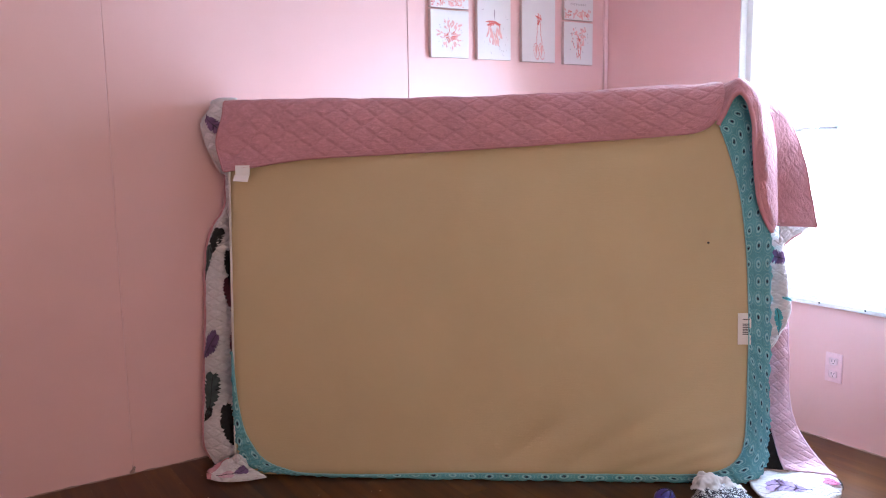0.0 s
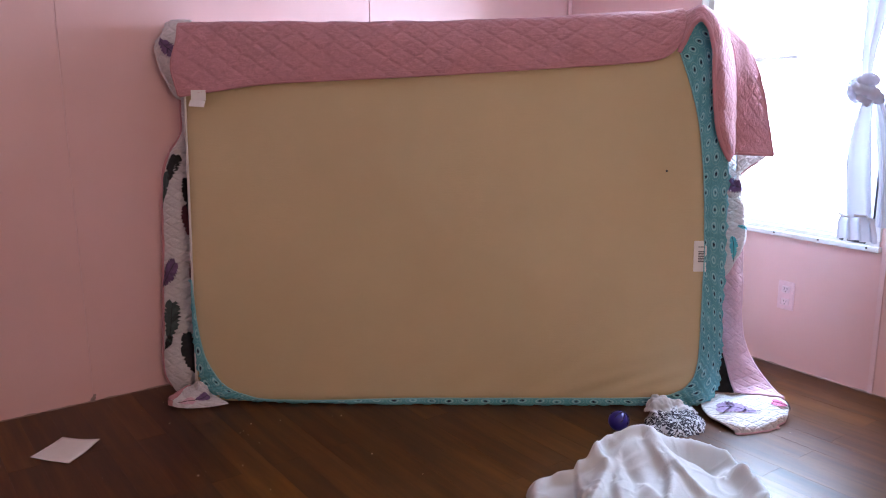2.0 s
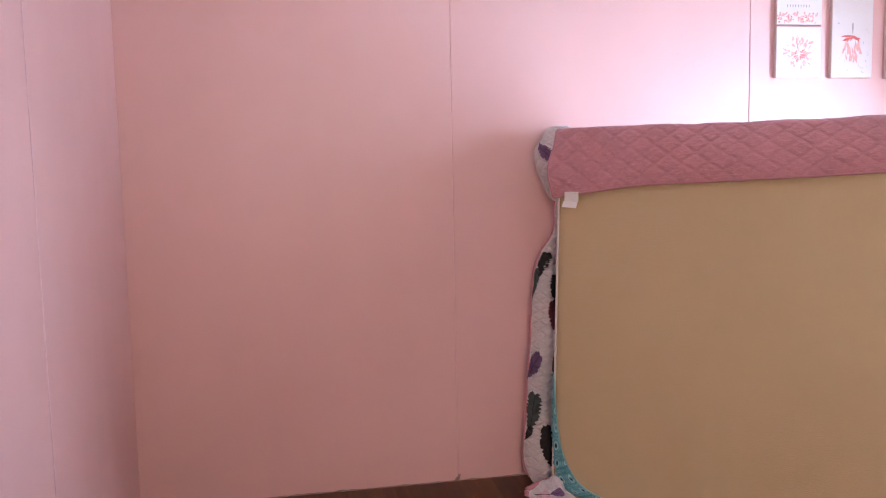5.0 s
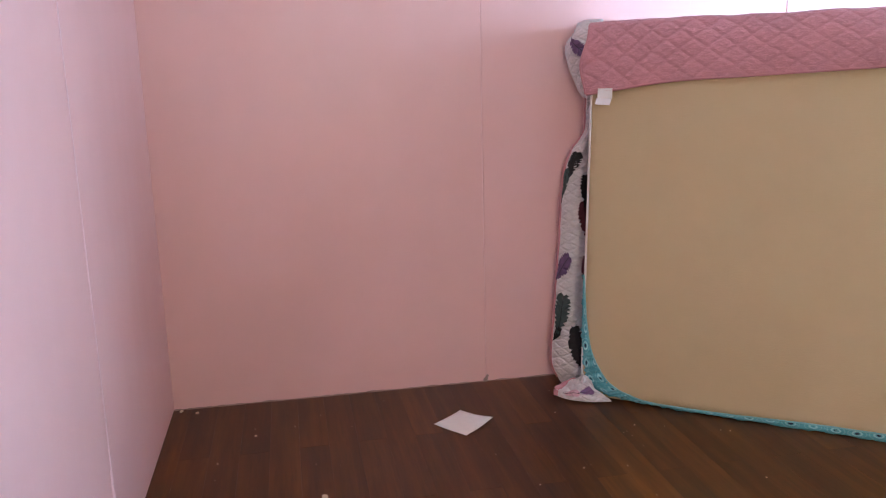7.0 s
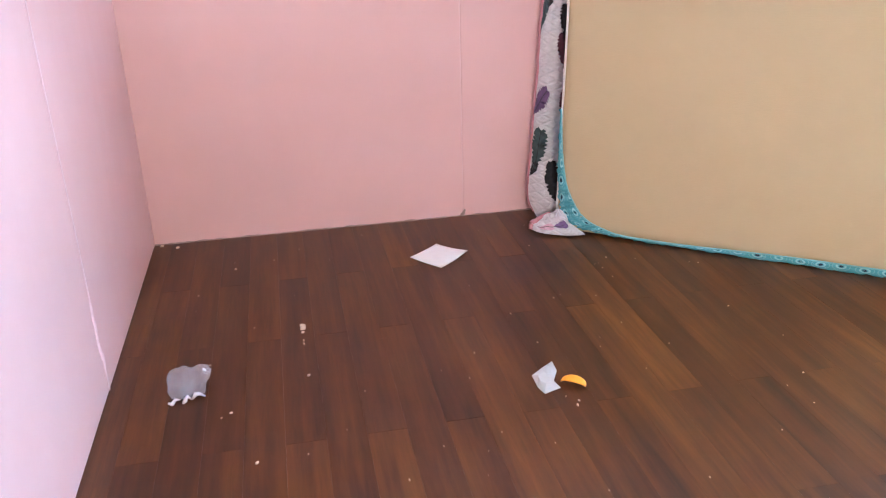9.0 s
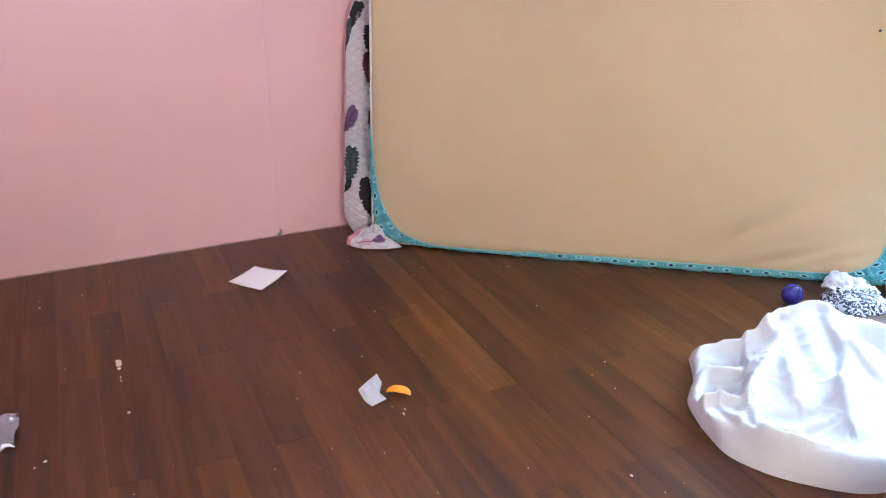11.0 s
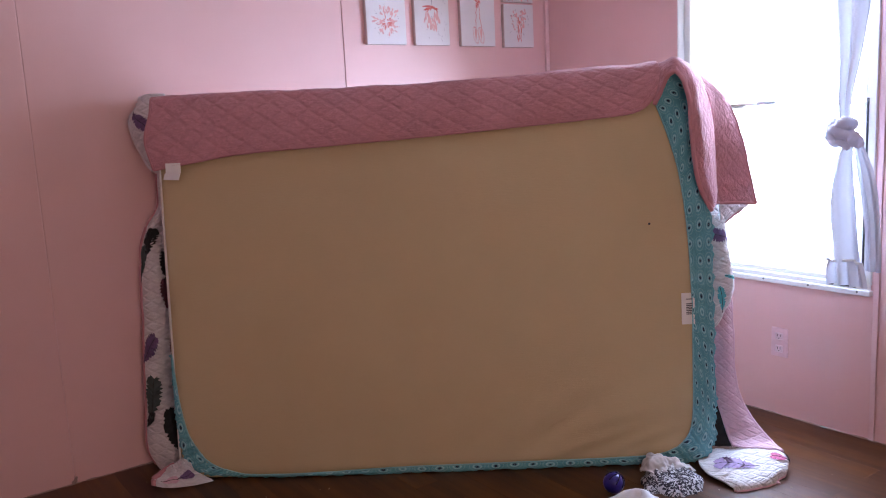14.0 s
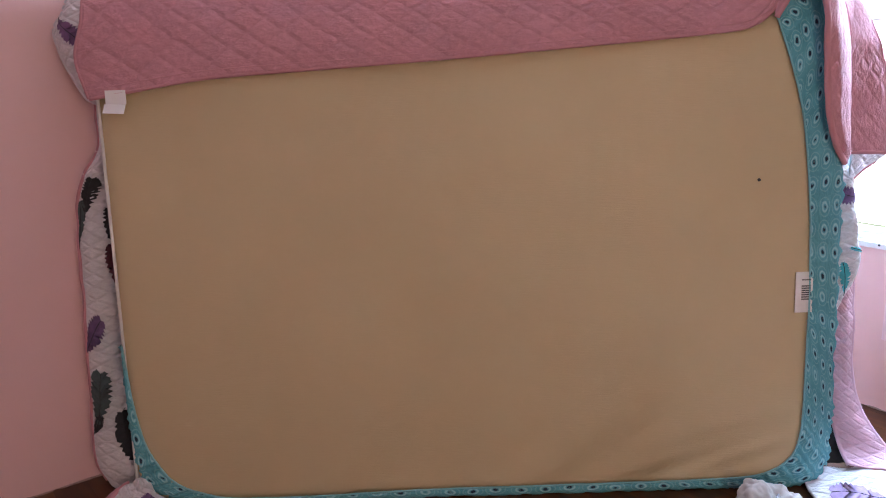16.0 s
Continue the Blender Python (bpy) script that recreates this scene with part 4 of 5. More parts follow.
def canvas(x0, x1, z0, z1, label, design, seed):
    ob = thing("canvas_print", label, "wall art", group="canvas prints on the wall", m=pose((x0 + x1) / 2, 0.0, z0))
    w, h = (x1 - x0) / 2, z1 - z0
    part("stretcher", box(-w, w, -0.0185, -0.001, 0, h, 0.002), CANVAS_EDGE, ob, "shaded canvas side")
    part("canvas_face", box(-w + 0.001, w - 0.001, -0.0215, -0.0187, 0.001, h - 0.001, 0.001, 1), CANVAS, ob)
    rng = random.Random(seed)
    layers = [(bmesh.new(), BLUSHPAINT, -0.0218), (bmesh.new(), CORAL, -0.0222), (bmesh.new(), GREYWASH, -0.0226)]

    def dab(l, cx, cz, ang, ln, wd, bend=0.0):
        petal(layers[l][0], cx, cz, ang, ln, wd, layers[l][2] - rng.uniform(0, 0.0003), bend)

    if design == "wreath":
        for k in range(60):
            a = rng.uniform(0, 360)
            r = rng.uniform(0.012, 0.055)
            dab(0, r * math.cos(radians(a)), h * 0.50 + r * math.sin(radians(a)), a + rng.uniform(-40, 40), rng.uniform(0.012, 0.028), rng.uniform(0.003, 0.008))
        for k in range(34):
            a = rng.uniform(0, 360)
            r = rng.uniform(0.0, 0.022)
            dab(1, r * math.cos(radians(a)), h * 0.46 + 0.7 * r * math.sin(radians(a)), a, rng.uniform(0.008, 0.026), rng.uniform(0.001, 0.004))
        for k in range(22):
            a = rng.uniform(0, 360)
            r = rng.uniform(0.04, 0.075)
            dab(2, r * math.cos(radians(a)), h * 0.5 + r * math.sin(radians(a)), a, 0.007, 0.0018)
    elif design == "skirt":
        zc = 0.10 if h < 0.3 else 0.155
        for k in range(30):
            dab(0, rng.uniform(-0.035, 0.035), zc + rng.uniform(-0.055, 0.005), rng.uniform(250, 290), rng.uniform(0.02, 0.05), 0.006)
        for k in range(26):
            dab(1, rng.uniform(-0.01, 0.01), zc + 0.012 + rng.uniform(-0.004, 0.008), rng.choice((rng.uniform(175, 225), rng.uniform(-45, 5))), rng.uniform(0.015, 0.048), 0.004)
        dab(2, 0.0, zc + 0.02, 90, 0.05, 0.006)
        for k in range(26):
            dab(2, rng.uniform(-0.075, 0.075), rng.uniform(0.01, 0.22), rng.uniform(0, 180), rng.uniform(0.005, 0.012), 0.0015)
    elif design == "slippers":
        for s in (-1, 1):
            for k in range(14):
                a = k / 14 * 360
                dab(1, s * 0.016 + 0.013 * math.cos(radians(a)), 0.05 + 0.035 * math.sin(radians(a)), a + 90, 0.015, 0.0022)
            dab(0, s * 0.016, 0.025, 90, 0.055, 0.011)
            for k in range(9):
                dab(1, s * (0.016 - 0.0012 * k), 0.08 + 0.012 * k, 92 + s * rng.uniform(-16, 16), 0.018, 0.0022)
        for k in range(12):
            dab(1, 0.0, 0.20, rng.uniform(0, 360), rng.uniform(0.012, 0.03), 0.004)
    elif design == "bouquet":
        for k in range(40):
            dab(0, rng.uniform(-0.045, 0.045), 0.12 + rng.uniform(-0.03, 0.05), rng.uniform(0, 360), rng.uniform(0.01, 0.024), 0.006)
        for k in range(26):
            dab(1, rng.uniform(-0.012, 0.016), rng.uniform(0.02, 0.11), rng.uniform(70, 110), rng.uniform(0.015, 0.04), 0.0025)
        for k in range(24):
            dab(2, rng.uniform(-0.06, 0.06), 0.11 + rng.uniform(-0.05, 0.07), rng.uniform(0, 360), 0.010, 0.003)
    else:
        for k in range(60):
            dab(0, rng.uniform(-w * 0.95, w * 0.8), rng.uniform(0.004, 0.04), rng.uniform(0, 180), rng.uniform(0.006, 0.018), 0.006)
        for k in range(16):
            dab(1, rng.uniform(-w * 0.9, w * 0.8), rng.uniform(0.006, 0.034), rng.uniform(0, 180), rng.uniform(0.005, 0.012), 0.004)
        for k in range(9):
            dab(2, -w * 0.55 + k * w * 0.12, 0.066, 90, 0.014, 0.003)
    for bm, mat, _ in layers:
        if bm.faces:
            tagged(part("watercolour", bm, mat, ob), kind="stuff")
        else:
            bm.free()
    return ob


canvas(2.557, 2.760, 1.580, 1.786, "square canvas with a blush and coral floral wreath", "wreath", 1)
canvas(2.557, 2.760, 1.793, 1.997, "square canvas with flowers along its foot and grey lettering", "border", 2)
canvas(2.807, 2.997, 1.579, 1.997, "tall canvas with a coral watercolour skirt shape", "skirt", 3)
canvas(3.063, 3.267, 1.577, 1.997, "tall canvas with a pair of coral ribboned slippers", "slippers", 4)
canvas(3.323, 3.512, 1.573, 1.776, "square canvas with a blush and grey bouquet", "bouquet", 5)
canvas(3.323, 3.512, 1.785, 1.985, "square canvas with flowers along its foot and grey strokes", "border", 6)

# ---- curtain ----
curtain = thing("curtain", "white sheer curtain tied in a knot beside the window", "curtain", m=pose(3.50, 0.010, -0.011))


def curtain_fall(name, ys0, ys1, prof, mat, folds, depth, seed, x0=0.0, nz=60, nu=70, label=""):
    """A gathered fall: prof gives height, left edge and right edge down its length."""
    p = spline(prof, nz)
    verts, uvs = [], []
    for i in range(nz):
        z, a, b, xo = p[i]
        for j in range(nu):
            t = j / (nu - 1)
            y = a + (b - a) * t
            wv = math.sin(t * folds * 2 * math.pi + seed + 0.6 * math.sin(z * 5 + seed)) + 0.4 * noise.noise(Vector((t * 6, z * 4, seed)))
            verts.append((x0 + xo + depth * wv * min(1, abs(b - a) / 0.10), y, z))
            uvs.append((t * 0.6, z))
    me = mesh_of(name, verts, grid_faces(nz, nu), uvs)
    ob = link(name, me, mat, curtain, label)
    return ob


curtain_fall("upper_fall", 0, 0, [(2.10, -1.46, -1.70, 0.06), (1.75, -1.50, -1.685, 0.05), (1.45, -1.565, -1.66, 0.03), (1.27, -1.588, -1.640, 0.005), (1.17, -1.600, -1.640, 0.0)], CURTAIN, 2.2, 0.016, 1.0)
curtain_fall("lower_fall", 0, 0, [(1.13, -1.618, -1.660, 0.0), (1.03, -1.590, -1.668, -0.005), (0.90, -1.570, -1.680, 0.0), (0.76, -1.572, -1.690, 0.005), (0.695, -1.575, -1.695, 0.005)], CURTAIN, 1.3, 0.024, 2.2)
curtain_fall("back_fall", 0, 0, [(1.12, -1.640, -1.672, 0.02), (1.00, -1.655, -1.715, 0.03), (0.85, -1.680, -1.735, 0.035), (0.72, -1.690, -1.745, 0.035), (0.665, -1.69, -1.745, 0.035)], CURTAIN, 2, 0.010, 0.7)
curtain_fall("ruffle", 0, 0, [(0.700, -1.575, -1.697, 0.003), (0.675, -1.567, -1.705, 0.0), (0.64, -1.566, -1.714, 0.0), (0.612, -1.566, -1.718, 0.0)], CURTAIN, 3.5, 0.013, 3.1, label="gathered ruffle at the hem")
link("gather_tape", tube_mesh("gather_tape", [(-0.012 + 0.012 * math.sin(k * 1.3), -1.573 - 0.124 * k / 14, 0.703 - 0.004 * math.sin(k * 0.5)) for k in range(15)], 0.005, 6), CURTAIN_SEAM, curtain)
# the knot: three rolled loops
for path, rad in (([(0.0, -1.588, 1.185), (-0.030, -1.600, 1.165), (-0.035, -1.630, 1.150), (-0.02, -1.652, 1.140), (0.0, -1.662, 1.125), (0.012, -1.655, 1.108)], 0.025),
                  ([(0.012, -1.592, 1.120), (-0.028, -1.590, 1.140), (-0.035, -1.610, 1.170), (-0.02, -1.640, 1.185), (0.010, -1.640, 1.172)], 0.025),
                  ([(0.0, -1.600, 1.190), (-0.015, -1.604, 1.150), (-0.02, -1.622, 1.120), (0.0, -1.645, 1.105)], 0.020)):
    pts = spline(path, 26)
    me = tube_mesh("knot", pts, [rad * (0.85 + 0.22 * math.sin(k * 0.9) * (k % 2) + 0.1 * math.sin(k * 0.4)) for k in range(26)], 12)
    link("knot", me, CURTAIN_KNOT, curtain)
rod = thing("curtain_rod", "thin white curtain rod above the window", "curtain rod")
link("rod", tube_mesh("rod", [(3.56, -0.70, 2.11), (3.56, -1.2, 2.11), (3.56, -1.76, 2.11)], 0.008), VINYL, rod)
for y in (-0.70, -1.76):
    part("bracket", box(3.552, ROOM_X - 0.0005, y - 0.006, y + 0.006, 2.10, 2.12, 0.002), VINYL, rod)

# ---- things on the floor ----
def heap(name, centre, radii, height, seed, n_r=60, n_a=170, fold=0.03, peak=(0, 0), freq=6.0, power=2.6, lean=0.0):
    """A dropped cloth: a low heap with long soft folds lying across it, closed below."""
    ang = spline(np.array(radii, dtype=float).reshape(-1, 1), n_a, True)[:, 0]
    verts, uvs = [], []
    for i in range(n_r):
        t = i / (n_r - 1)
        for k in range(n_a):
            a = 2 * math.pi * k / n_a
            r = ang[k] * t * (1 + (0.10 * noise.noise(Vector((math.cos(a) * 2.5, math.sin(a) * 2.5, seed))) + 0.10 * noise.noise(Vector((math.cos(a) * 7, math.sin(a) * 7, seed)))) * t)
            x, y = r * math.cos(a), r * math.sin(a)
            px, py = (x - peak[0]) / max(ang), (y - peak[1]) / max(ang)
            crown = 0.55 + 0.45 * math.exp(-1.2 * (px * px + py * py))
            h = height * crown * (1 - t ** power) ** 0.6
            wx, wy = x + 0.05 * noise.noise(Vector((x * 5, y * 5, seed))), y + 0.05 * noise.noise(Vector((x * 5, y * 5, seed + 9)))
            ca, sa = math.cos(lean), math.sin(lean)
            qa, qb = wx * ca + wy * sa, -wx * sa + wy * ca
            ridge = 0.0
            for s, fr, wt in ((0, 1.0, 1.0), (4, 2.1, 0.5), (8, 4.3, 0.22)):
                q = noise.noise(Vector((qa * freq * fr * 0.45 + seed, qb * freq * fr * 1.25, s + seed)))
                ridge += wt * (0.55 - 2.2 * abs(q))
            h += fold * ridge * (1 - t ** 5) ** 0.8
            verts.append((centre[0] + x, centre[1] + y, max(0.003, h) if i < n_r - 1 else 0.001))
            uvs.append((x + 0.3 * h, y + 0.3 * h))
    faces = grid_faces(n_r, n_a, True)
    faces.append(tuple((n_r - 1) * n_a + k for k in range(n_a))[::-1])
    return mesh_of(name, verts, [f[::-1] for f in faces], uvs)


def smooth_step(lo, hi, q):
    q = np.clip((q - lo) / (hi - lo), 0.0, 1.0)
    return q * q * (3 - 2 * q)


def add_fold(height, xy, line, rise, width, lean=0.0):
    """Raises a fold along a line in plan: round-backed, steeper on one side by lean, fading at its ends."""
    path = spline(line, 40)
    d = np.linalg.norm(xy[:, :, None, :] - path[None, None], axis=3)
    k = d.argmin(axis=2)
    near = d.min(axis=2)
    run = np.gradient(path, axis=0)
    off = xy - path[k]
    side = np.sign(run[k][..., 0] * off[..., 1] - run[k][..., 1] * off[..., 0])
    w = width * (1 + lean * side)
    fade = np.sin(np.pi * np.clip(k / 39.0, 0.06, 0.94)) ** 0.5
    height += rise * fade * np.exp(-(near / w) ** 2)


def dropped_shirt():
    """A jersey shirt let fall: a broad panel hung over a bunched crown, a ruffled sleeve and a flap, closed below."""
    n = 150
    near = spline([(1.855, -1.79), (1.84, -1.92), (1.92, -2.06), (2.08, -2.16), (2.36, -2.08), (2.54, -1.97)], n)
    far = spline([(2.055, -1.495), (2.19, -1.535), (2.29, -1.53), (2.44, -1.495), (2.58, -1.56), (2.66, -1.73)], n)
    left = spline([(1.855, -1.79), (1.90, -1.68), (1.985, -1.60), (2.055, -1.495)], n)
    right = spline([(2.54, -1.97), (2.60, -1.90), (2.59, -1.84), (2.66, -1.73)], n)
    u, v = np.meshgrid(np.linspace(0, 1, n), np.linspace(0, 1, n))
    u3, v3 = u[..., None], v[..., None]
    xy = near[None] * (1 - v3) + far[None] * v3 + left[:, None] * (1 - u3) + right[:, None] * u3
    xy -= near[0] * (1 - u3) * (1 - v3) + near[-1] * u3 * (1 - v3) + far[0] * (1 - u3) * v3 + far[-1] * u3 * v3
    wav = np.array([[(noise.noise(Vector((p[0] * 5, p[1] * 5, 1.0))), noise.noise(Vector((p[0] * 13, p[1] * 13, 4.0))), noise.noise(Vector((p[0] * 34, p[1] * 34, 7.0)))) for p in row] for row in xy])
    xy = xy + 0.012 * wav[..., 1:2] * np.array((0.8, -0.6)) * (np.sin(np.pi * u3) * np.sin(np.pi * v3))
    x, y = xy[..., 0], xy[..., 1]
    over = smooth_step(-0.012, 0.020, u - 0.27 - 0.05 * wav[..., 0] + 0.04 * v)
    h = 0.035 + 0.012 * wav[..., 0] + 0.004 * wav[..., 1]
    h += 0.026 * over
    h += 0.062 * np.exp(-((x - 2.385) / 0.13) ** 2 - ((y + 1.60) / 0.10) ** 2)
    h += 0.030 * np.exp(-((x - 2.20) / 0.18) ** 2 - ((y + 1.82) / 0.16) ** 2)
    body_folds = (
        (((2.336, -1.565), (2.405, -1.573), (2.456, -1.599), (2.42, -1.673)), 0.024, 0.022, 0.3),
        (((2.369, -1.536), (2.297, -1.546), (2.253, -1.580), (2.244, -1.622)), 0.030, 0.018, 0.0),
        (((2.242, -1.636), (2.127, -1.714), (2.006, -1.784), (1.898, -1.879)), 0.020, 0.016, -0.4),
        (((2.198, -1.707), (2.130, -1.789), (2.070, -1.880)), 0.018, 0.026, 0.5),
        (((2.414, -1.636), (2.346, -1.775), (2.202, -1.893), (2.110, -2.008)), 0.026, 0.026, 0.5),
        (((2.242, -1.767), (2.182, -1.901), (2.092, -2.015)), 0.016, 0.022, -0.4),
        (((2.508, -1.614), (2.574, -1.681), (2.594, -1.808), (2.553, -1.874)), 0.026, 0.024, -0.3),
        (((2.513, -1.842), (2.529, -1.892), (2.496, -1.974)), 0.028, 0.026, 0.0),
        (((2.412, -1.715), (2.360, -1.816), (2.367, -1.899)), 0.020, 0.020, 0.4),
        (((2.470, -1.660), (2.520, -1.740), (2.500, -1.830)), -0.022, 0.018, 0.3),
        (((2.300, -1.640), (2.255, -1.720), (2.175, -1.800)), -0.014, 0.016, 0.3),
    )
    hem_folds = (
        (((1.870, -1.754), (1.866, -1.899), (1.923, -2.027), (2.074, -2.140)), 0.016, 0.022, 0.3),
        (((1.907, -1.789), (1.875, -1.918), (1.900, -1.995), (1.990, -2.052)), 0.020, 0.016, 0.4),
        (((1.897, -1.902), (1.943, -1.985), (1.987, -1.980), (2.079, -1.979)), 0.018, 0.015, 0.4),
        (((1.960, -1.890), (2.030, -1.930), (2.110, -1.930)), -0.012, 0.020, 0.0),
    )
    sleeve_folds = (
        (((2.030, -1.533), (2.115, -1.526), (2.160, -1.558), (2.241, -1.576)), 0.026, 0.020, 0.3),
        (((1.980, -1.610), (2.060, -1.605), (2.150, -1.640)), -0.018, 0.016, 0.3),
        (((1.905, -1.694), (1.973, -1.664), (2.024, -1.683), (2.085, -1.708)), 0.030, 0.018, 0.45),
        (((1.890, -1.735), (1.960, -1.715), (2.030, -1.745)), -0.016, 0.012, 0.0),
        (((1.853, -1.763), (1.914, -1.770), (1.974, -1.798)), 0.026, 0.015, 0.45),
        (((1.960, -1.640), (2.020, -1.640), (2.090, -1.665)), 0.012, 0.009, 0.3),
    )
    for line, rise, width, lean in body_folds + hem_folds + sleeve_folds:
        add_fold(h, xy, line, 1.5 * rise, 1.1 * width, lean)
    # small creases
    h += 0.0035 * (1 - np.minimum(1.0, np.abs(wav[..., 1]) * 4)) ** 2
    edge = np.minimum(np.minimum(u, 1 - u) * 0.72, np.minimum(v, 1 - v) * 0.45)
    h = np.maximum(h, 0.012) * (1 - (1 - np.clip(edge / 0.030, 0, 1)) ** 2.2) ** 0.6 + 0.002
    verts = np.concatenate([xy, h[..., None]], axis=2).reshape(-1, 3)
    uvs = np.stack([x + 0.4 * h, y + 0.4 * h], axis=2).reshape(-1, 2)
    split = (over > 0.5).ravel()
    body, sleeve = [], []
    for f in grid_faces(n, n):
        (body if split[f[0]] else sleeve).append(f)
    return [mesh_of(nm, verts, fs, uvs) for nm, fs in (("body", body), ("sleeve", sleeve))]


shirt = thing("white_shirt", "white jersey shirt dropped in folds on the wooden floor", "shirt")
for me in dropped_shirt():
    link(me.name, me, WHITE_KNIT, shirt)

hank = new("patterned_cloth", heap("patterned_cloth", (2.805, -1.415), [0.11, 0.12, 0.12, 0.10, 0.09, 0.10, 0.115, 0.11, 0.115, 0.11, 0.11, 0.11], 0.045, 7.0, 44, 130, 0.015, freq=15.0, lean=0.6))
hank.data.materials.append(BANDANA)
tagged(hank, "crumpled black and white printed cloth by the mattress foot", "cloth")
rows = [
    [(2.748, -1.330, 0.030), (2.785, -1.318, 0.062), (2.825, -1.326, 0.058), (2.870, -1.345, 0.030)],
    [(2.738, -1.365, 0.046), (2.782, -1.355, 0.088), (2.830, -1.368, 0.072), (2.885, -1.385, 0.040)],
    [(2.752, -1.398, 0.036), (2.795, -1.395, 0.062), (2.848, -1.405, 0.060), (2.895, -1.420, 0.036)],
    [(2.785, -1.425, 0.034), (2.820, -1.432, 0.040), (2.862, -1.440, 0.038), (2.900, -1.448, 0.024)],
]
rag, g_r, n_r = cloth_mesh("white_rag", rows, 50, 50, 0.004, 0.014, 30.0, 3.3, flip=True)
rag.materials.append(WHITE_KNIT)
tagged(new("white_rag", rag), "small white rag crumpled on top of the printed cloth", "cloth")

# ball with raised ribs
ball = thing("toy_ball", "small dark blue plastic ball with raised ribs", "ball", m=pose(2.603, -1.347, 0.0375, 20, 30, 10))
bm = bmesh.new()
bmesh.ops.create_uvsphere(bm, u_segments=32, v_segments=20, radius=0.0350)
for f in bm.faces:
    f.smooth = True
part("shell", bm, BLUE, ball)
for k in range(4):
    a = k * math.pi / 4
    ring = [(0.0352 * math.cos(t) * math.cos(a), 0.0352 * math.cos(t) * math.sin(a), 0.0352 * math.sin(t)) for t in np.linspace(0.15, math.pi - 0.15, 22)]
    link("rib", tube_mesh("rib", ring, 0.0022, 6), DARKBLUE, ball)

# square of paper
rows = [
    [(1.043, -0.279, 0.004), (1.091, -0.332, 0.003), (1.140, -0.384, 0.010)],
    [(0.985, -0.331, 0.003), (1.031, -0.385, 0.002), (1.079, -0.441, 0.003)],
    [(0.927, -0.382, 0.006), (0.973, -0.439, 0.003), (1.019, -0.497, 0.004)],
]
me, g, nn = cloth_mesh("paper_square", rows, 14, 14, 0.0012, 0.001, 12, 1.0, flip=False)
me.materials.append(PAPER)
tagged(new("paper_square", me), "square of white paper lying on the floor", "paper")


def crumple(name, outline, z, material, label, category, seed, lift=0.03):
    """A torn, folded scrap: a low fan of facets between an outline and a raised crease."""
    rng = random.Random(seed)
    bm = bmesh.new()
    n = len(outline)
    cx, cy = sum(p[0] for p in outline) / n, sum(p[1] for p in outline) / n
    lo = [bm.verts.new((x, y, z)) for x, y in outline]
    mid = [bm.verts.new((cx + (x - cx) * 0.55 + rng.uniform(-0.006, 0.006), cy + (y - cy) * 0.55 + rng.uniform(-0.006, 0.006), z + lift * rng.uniform(0.25, 1.0))) for x, y in outline]
    top = bm.verts.new((cx, cy, z + lift * 0.6))
    for k in range(n):
        k2 = (k + 1) % n
        bm.faces.new((lo[k], lo[k2], mid[k2], mid[k]))
        bm.faces.new((mid[k], mid[k2], top))
    bmesh.ops.solidify(bm, geom=bm.faces[:], thickness=0.0012)
    ob = part(name, bm, material, None)
    return tagged(ob, label, category)


crumple("paper_scrap", [(1.118, -1.247), (1.154, -1.217), (1.194, -1.188), (1.191, -1.240), (1.165, -1.290), (1.174, -1.323), (1.125, -1.341), (1.116, -1.308)], 0.002, PAPER, "torn folded scrap of white paper on the floor", "paper", 3, 0.011)

peel = thing("orange_peel", "curved strip of orange fruit peel on the floor", "fruit peel", m=pose(1.213, -1.312, 0.001, 0, 0, -38))
rows, rows2 = [], []
for k in range(12):
    t = k / 11
    a = math.pi * t
    w = 0.004 + 0.013 * math.sin(a)
    x, z = -0.034 * math.cos(a), 0.003 + 0.020 * math.sin(a)
    rows.append([(x, -w, z * 0.75), (x, -w * 0.4, z), (x, w * 0.4, z), (x, w, z * 0.75)])
me, g, nn = cloth_mesh("rind", rows, 12, 30, 0.003, 0.0006, 80, 1.0, flip=True)
me.materials.append(PEEL)
two_sided(me, PITH, 11 * 29)
o = new("rind", me)
o.parent = peel

wrap = thing("plastic_wrapper", "crumpled clear plastic wrapper with milky shreds on the floor", "wrapper")
rows = [
    [(0.150, -1.000, 0.006), (0.182, -1.004, 0.020), (0.220, -1.002, 0.014), (0.256, -1.000, 0.018)],
    [(0.152, -1.050, 0.020), (0.188, -1.056, 0.012), (0.226, -1.052, 0.030), (0.270, -1.060, 0.026)],
    [(0.158, -1.100, 0.012), (0.194, -1.110, 0.026), (0.230, -1.104, 0.014), (0.266, -1.098, 0.030)],
    [(0.170, -1.140, 0.006), (0.198, -1.150, 0.012), (0.226, -1.146, 0.010), (0.256, -1.136, 0.012)],
]
me, g, nn = cloth_mesh("film", rows, 34, 34, 0.0006, 0.012, 34.0, 2.0, flip=True)
me.polygons.foreach_set("use_smooth", [False] * len(me.polygons))
link("film", me, FILM, wrap, "clear crinkled film")
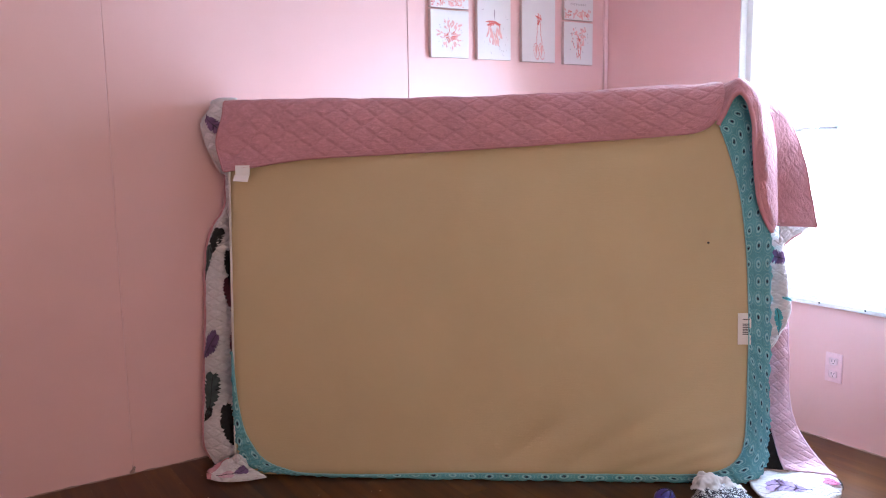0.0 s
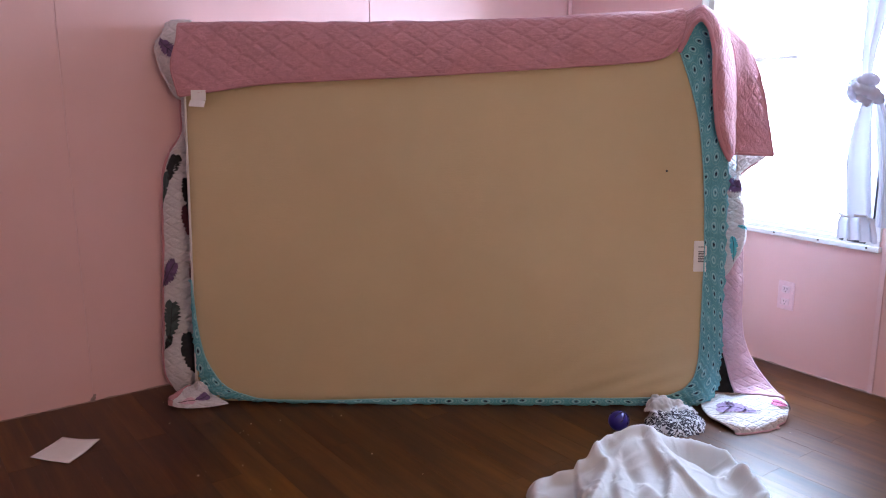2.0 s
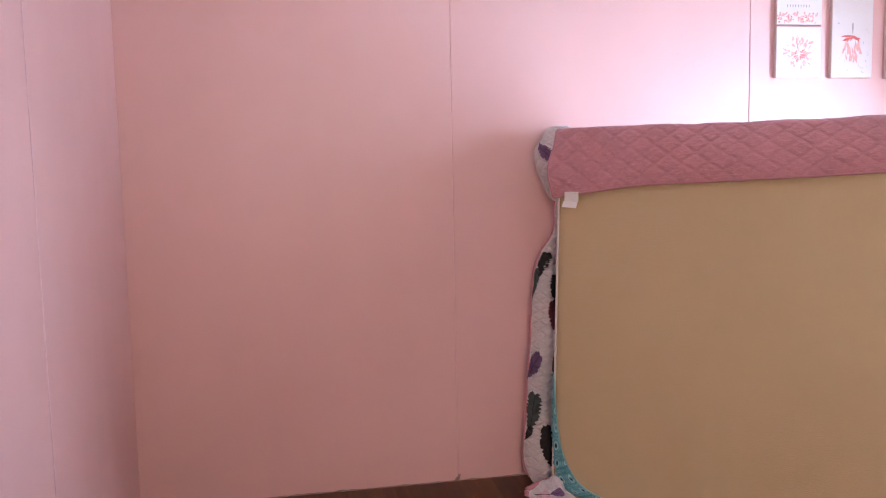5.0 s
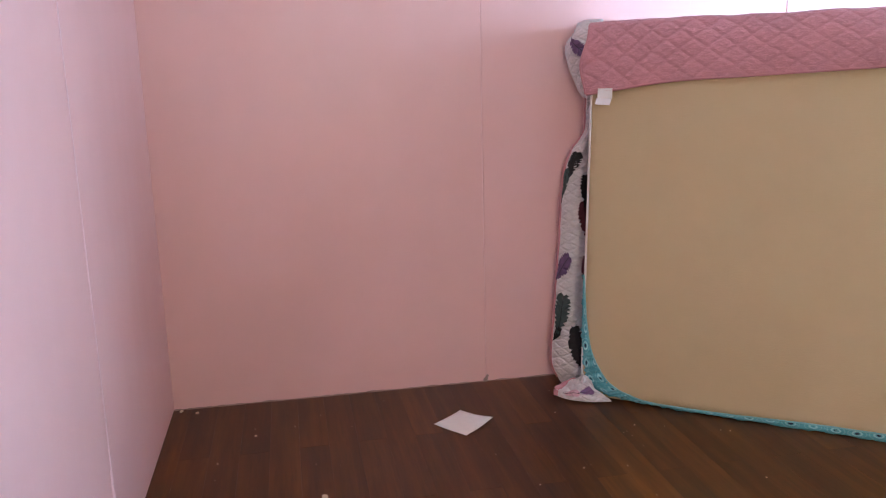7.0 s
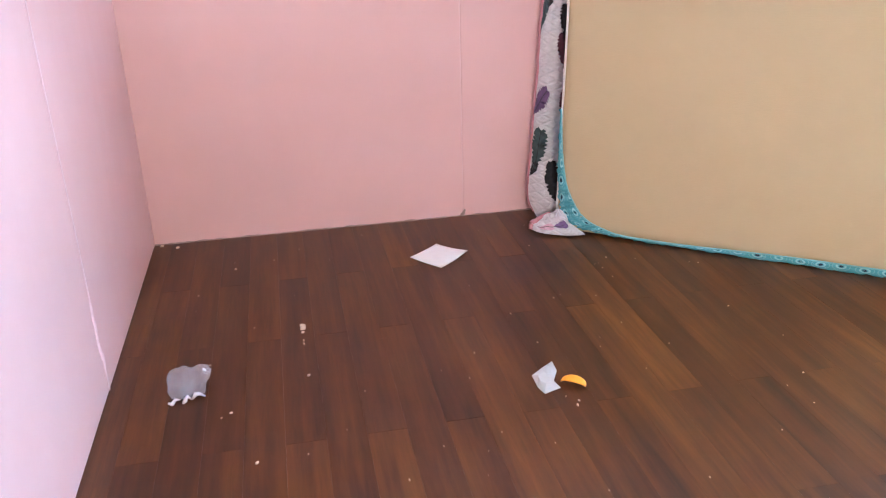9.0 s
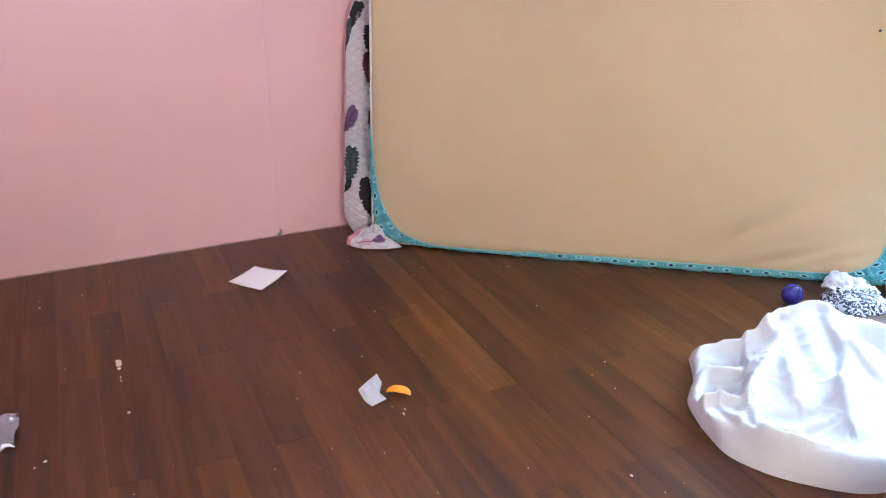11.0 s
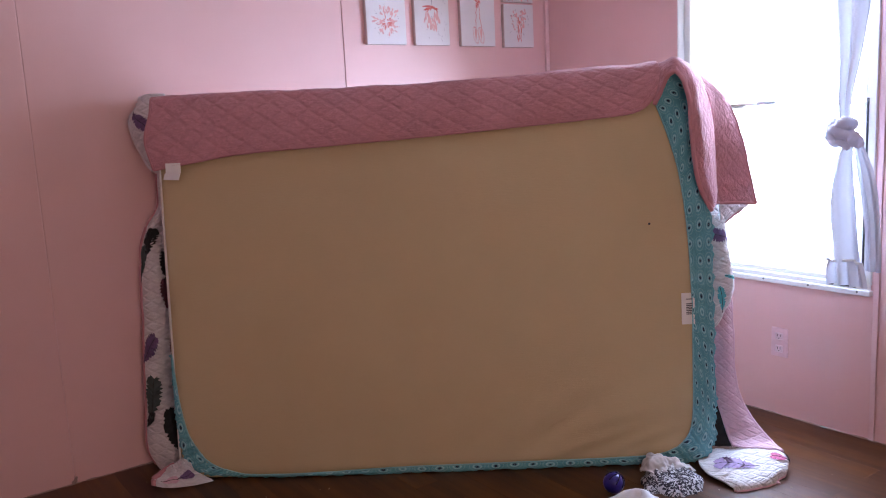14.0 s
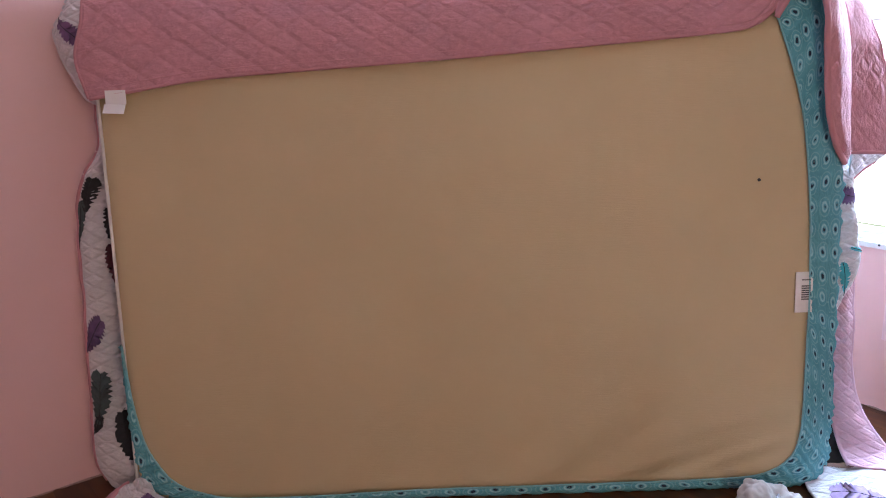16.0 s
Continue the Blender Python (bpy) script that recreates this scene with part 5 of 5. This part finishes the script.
for k, (x, y, turn, size) in enumerate(((0.180, -1.158, 10, 0.016), (0.212, -1.156, 30, 0.013), (0.240, -1.142, 15, 0.017), (0.252, -1.022, 40, 0.016))):
    ca, sa = math.cos(radians(turn)), math.sin(radians(turn))
    pts = [(x + size * q * ca, y + size * q * sa, 0.009 + 0.008 * math.sin(3 * q + k)) for q in (-1, -0.4, 0.2, 1)]
    link("shred", tube_mesh("shred", pts, [0.003, 0.007, 0.005, 0.002], 5), FILM_EDGE, wrap, "milky shred of film")

# crumbs and splinters
rng = random.Random(21)
bm = bmesh.new()
spots = [(0.525, -0.812, 0.011), (0.525, -0.830, 0.010), (0.524, -0.850, 0.006), (0.524, -0.90, 0.005), (0.524, -0.921, 0.005), (0.529, -1.101, 0.006), (0.392, -1.46, 0.006), (0.326, -1.236, 0.005), (0.311, -0.319, 0.005), (1.189, -1.41, 0.006), (1.20, -1.39, 0.004), (1.58, -1.87, 0.005), (0.09, -0.06, 0.008), (0.03, -0.03, 0.008)]
spots += [(rng.uniform(0.08, 1.9), rng.uniform(-2.3, -0.1), rng.uniform(0.0012, 0.0034)) for _ in range(85)]
spots += [(rng.uniform(0.05, 3.4), rng.uniform(-2.3, -1.5), rng.uniform(0.0010, 0.0028)) for _ in range(25)]
for x, y, s in spots:
    a = rng.uniform(0, 3.1)
    for v in bmesh.ops.create_icosphere(bm, subdivisions=1, radius=s)["verts"]:
        p = v.co.copy()
        v.co = Vector((x + (p.x * math.cos(a) - p.y * 0.5 * math.sin(a)), y + (p.x * math.sin(a) + p.y * 0.5 * math.cos(a)), max(0.0, p.z * 0.7 + 0.5 * s)))
crumbs = part("crumbs", bm, CRUMB, None)
tagged(crumbs, "pale crumbs and splinters scattered over the floor", "crumbs", kind="stuff")

# beige seat with a piped edge
seat = thing("upholstered_stool", "low beige upholstered stool with a piped edge", "stool", m=pose(1.98, -2.20, 0, 0, 0, -33))
SX, SY, SH = 0.60, -0.55, 0.31


def cushion(x0, x1, y0, y1, z0, z1):
    bm = box(x0, x1, y0, y1, z0, z1, 0.035, 4)
    for f in bm.faces:
        f.smooth = True
    return bm


part("cushion", cushion(0, SX, SY, 0, 0.05, SH), BEIGE, seat)
loop = [(x, y, SH - 0.012) for x, y, _, _ in rounded_outline(0.006, SX - 0.006, SY + 0.006, -0.006, 0.035, 6)]
link("piping", tube_mesh("piping", loop + loop[:1], 0.005, 8), BEIGE_PIPE, seat, "corded piping")
for x in (0.06, SX - 0.06):
    for y in (SY + 0.06, -0.06):
        part("leg", box(x - 0.02, x + 0.02, y - 0.02, y + 0.02, 0.0, 0.055, 0.003), WOOD, seat)

# ---- floor boards ----
rng = random.Random(5)
BOARD, FIRST, RUN = 0.098, 0.067, 0.95
meshes = {}
edges = [0.0] + [FIRST + BOARD * k for k in range(math.ceil((ROOM_X - FIRST) / BOARD))] + [ROOM_X]
for c, (x0, x1) in enumerate(zip(edges, edges[1:])):
    y = -0.875 if c % 2 == 0 else -0.450
    ends = [0.0]
    while y > ROOM_Y:
        ends.append(y + rng.uniform(-0.006, 0.006))
        y -= RUN
    ends.append(ROOM_Y)
    for a, b in zip(ends, ends[1:]):
        ln, wd = round(a - b - 0.0003, 4), round(x1 - x0 - 0.0001, 4)
        if ln < 0.02:
            continue
        key = (ln, wd)
        if key not in meshes:
            bm = box(0, wd, -ln, 0, -0.0115, 0.0, 0.0)
            top = [e for e in bm.edges if all(v.co.z > -0.001 for v in e.verts)]
            bmesh.ops.bevel(bm, geom=top, offset=0.0002, segments=1, affect="EDGES")
            me = bpy.data.meshes.new("board")
            bm.to_mesh(me)
            bm.free()
            me.materials.append(WOOD)
            meshes[key] = me
        ob = new("board", meshes[key])
        ob.parent = floor
        ob.location = (x0, a, -0.0003 * rng.random())
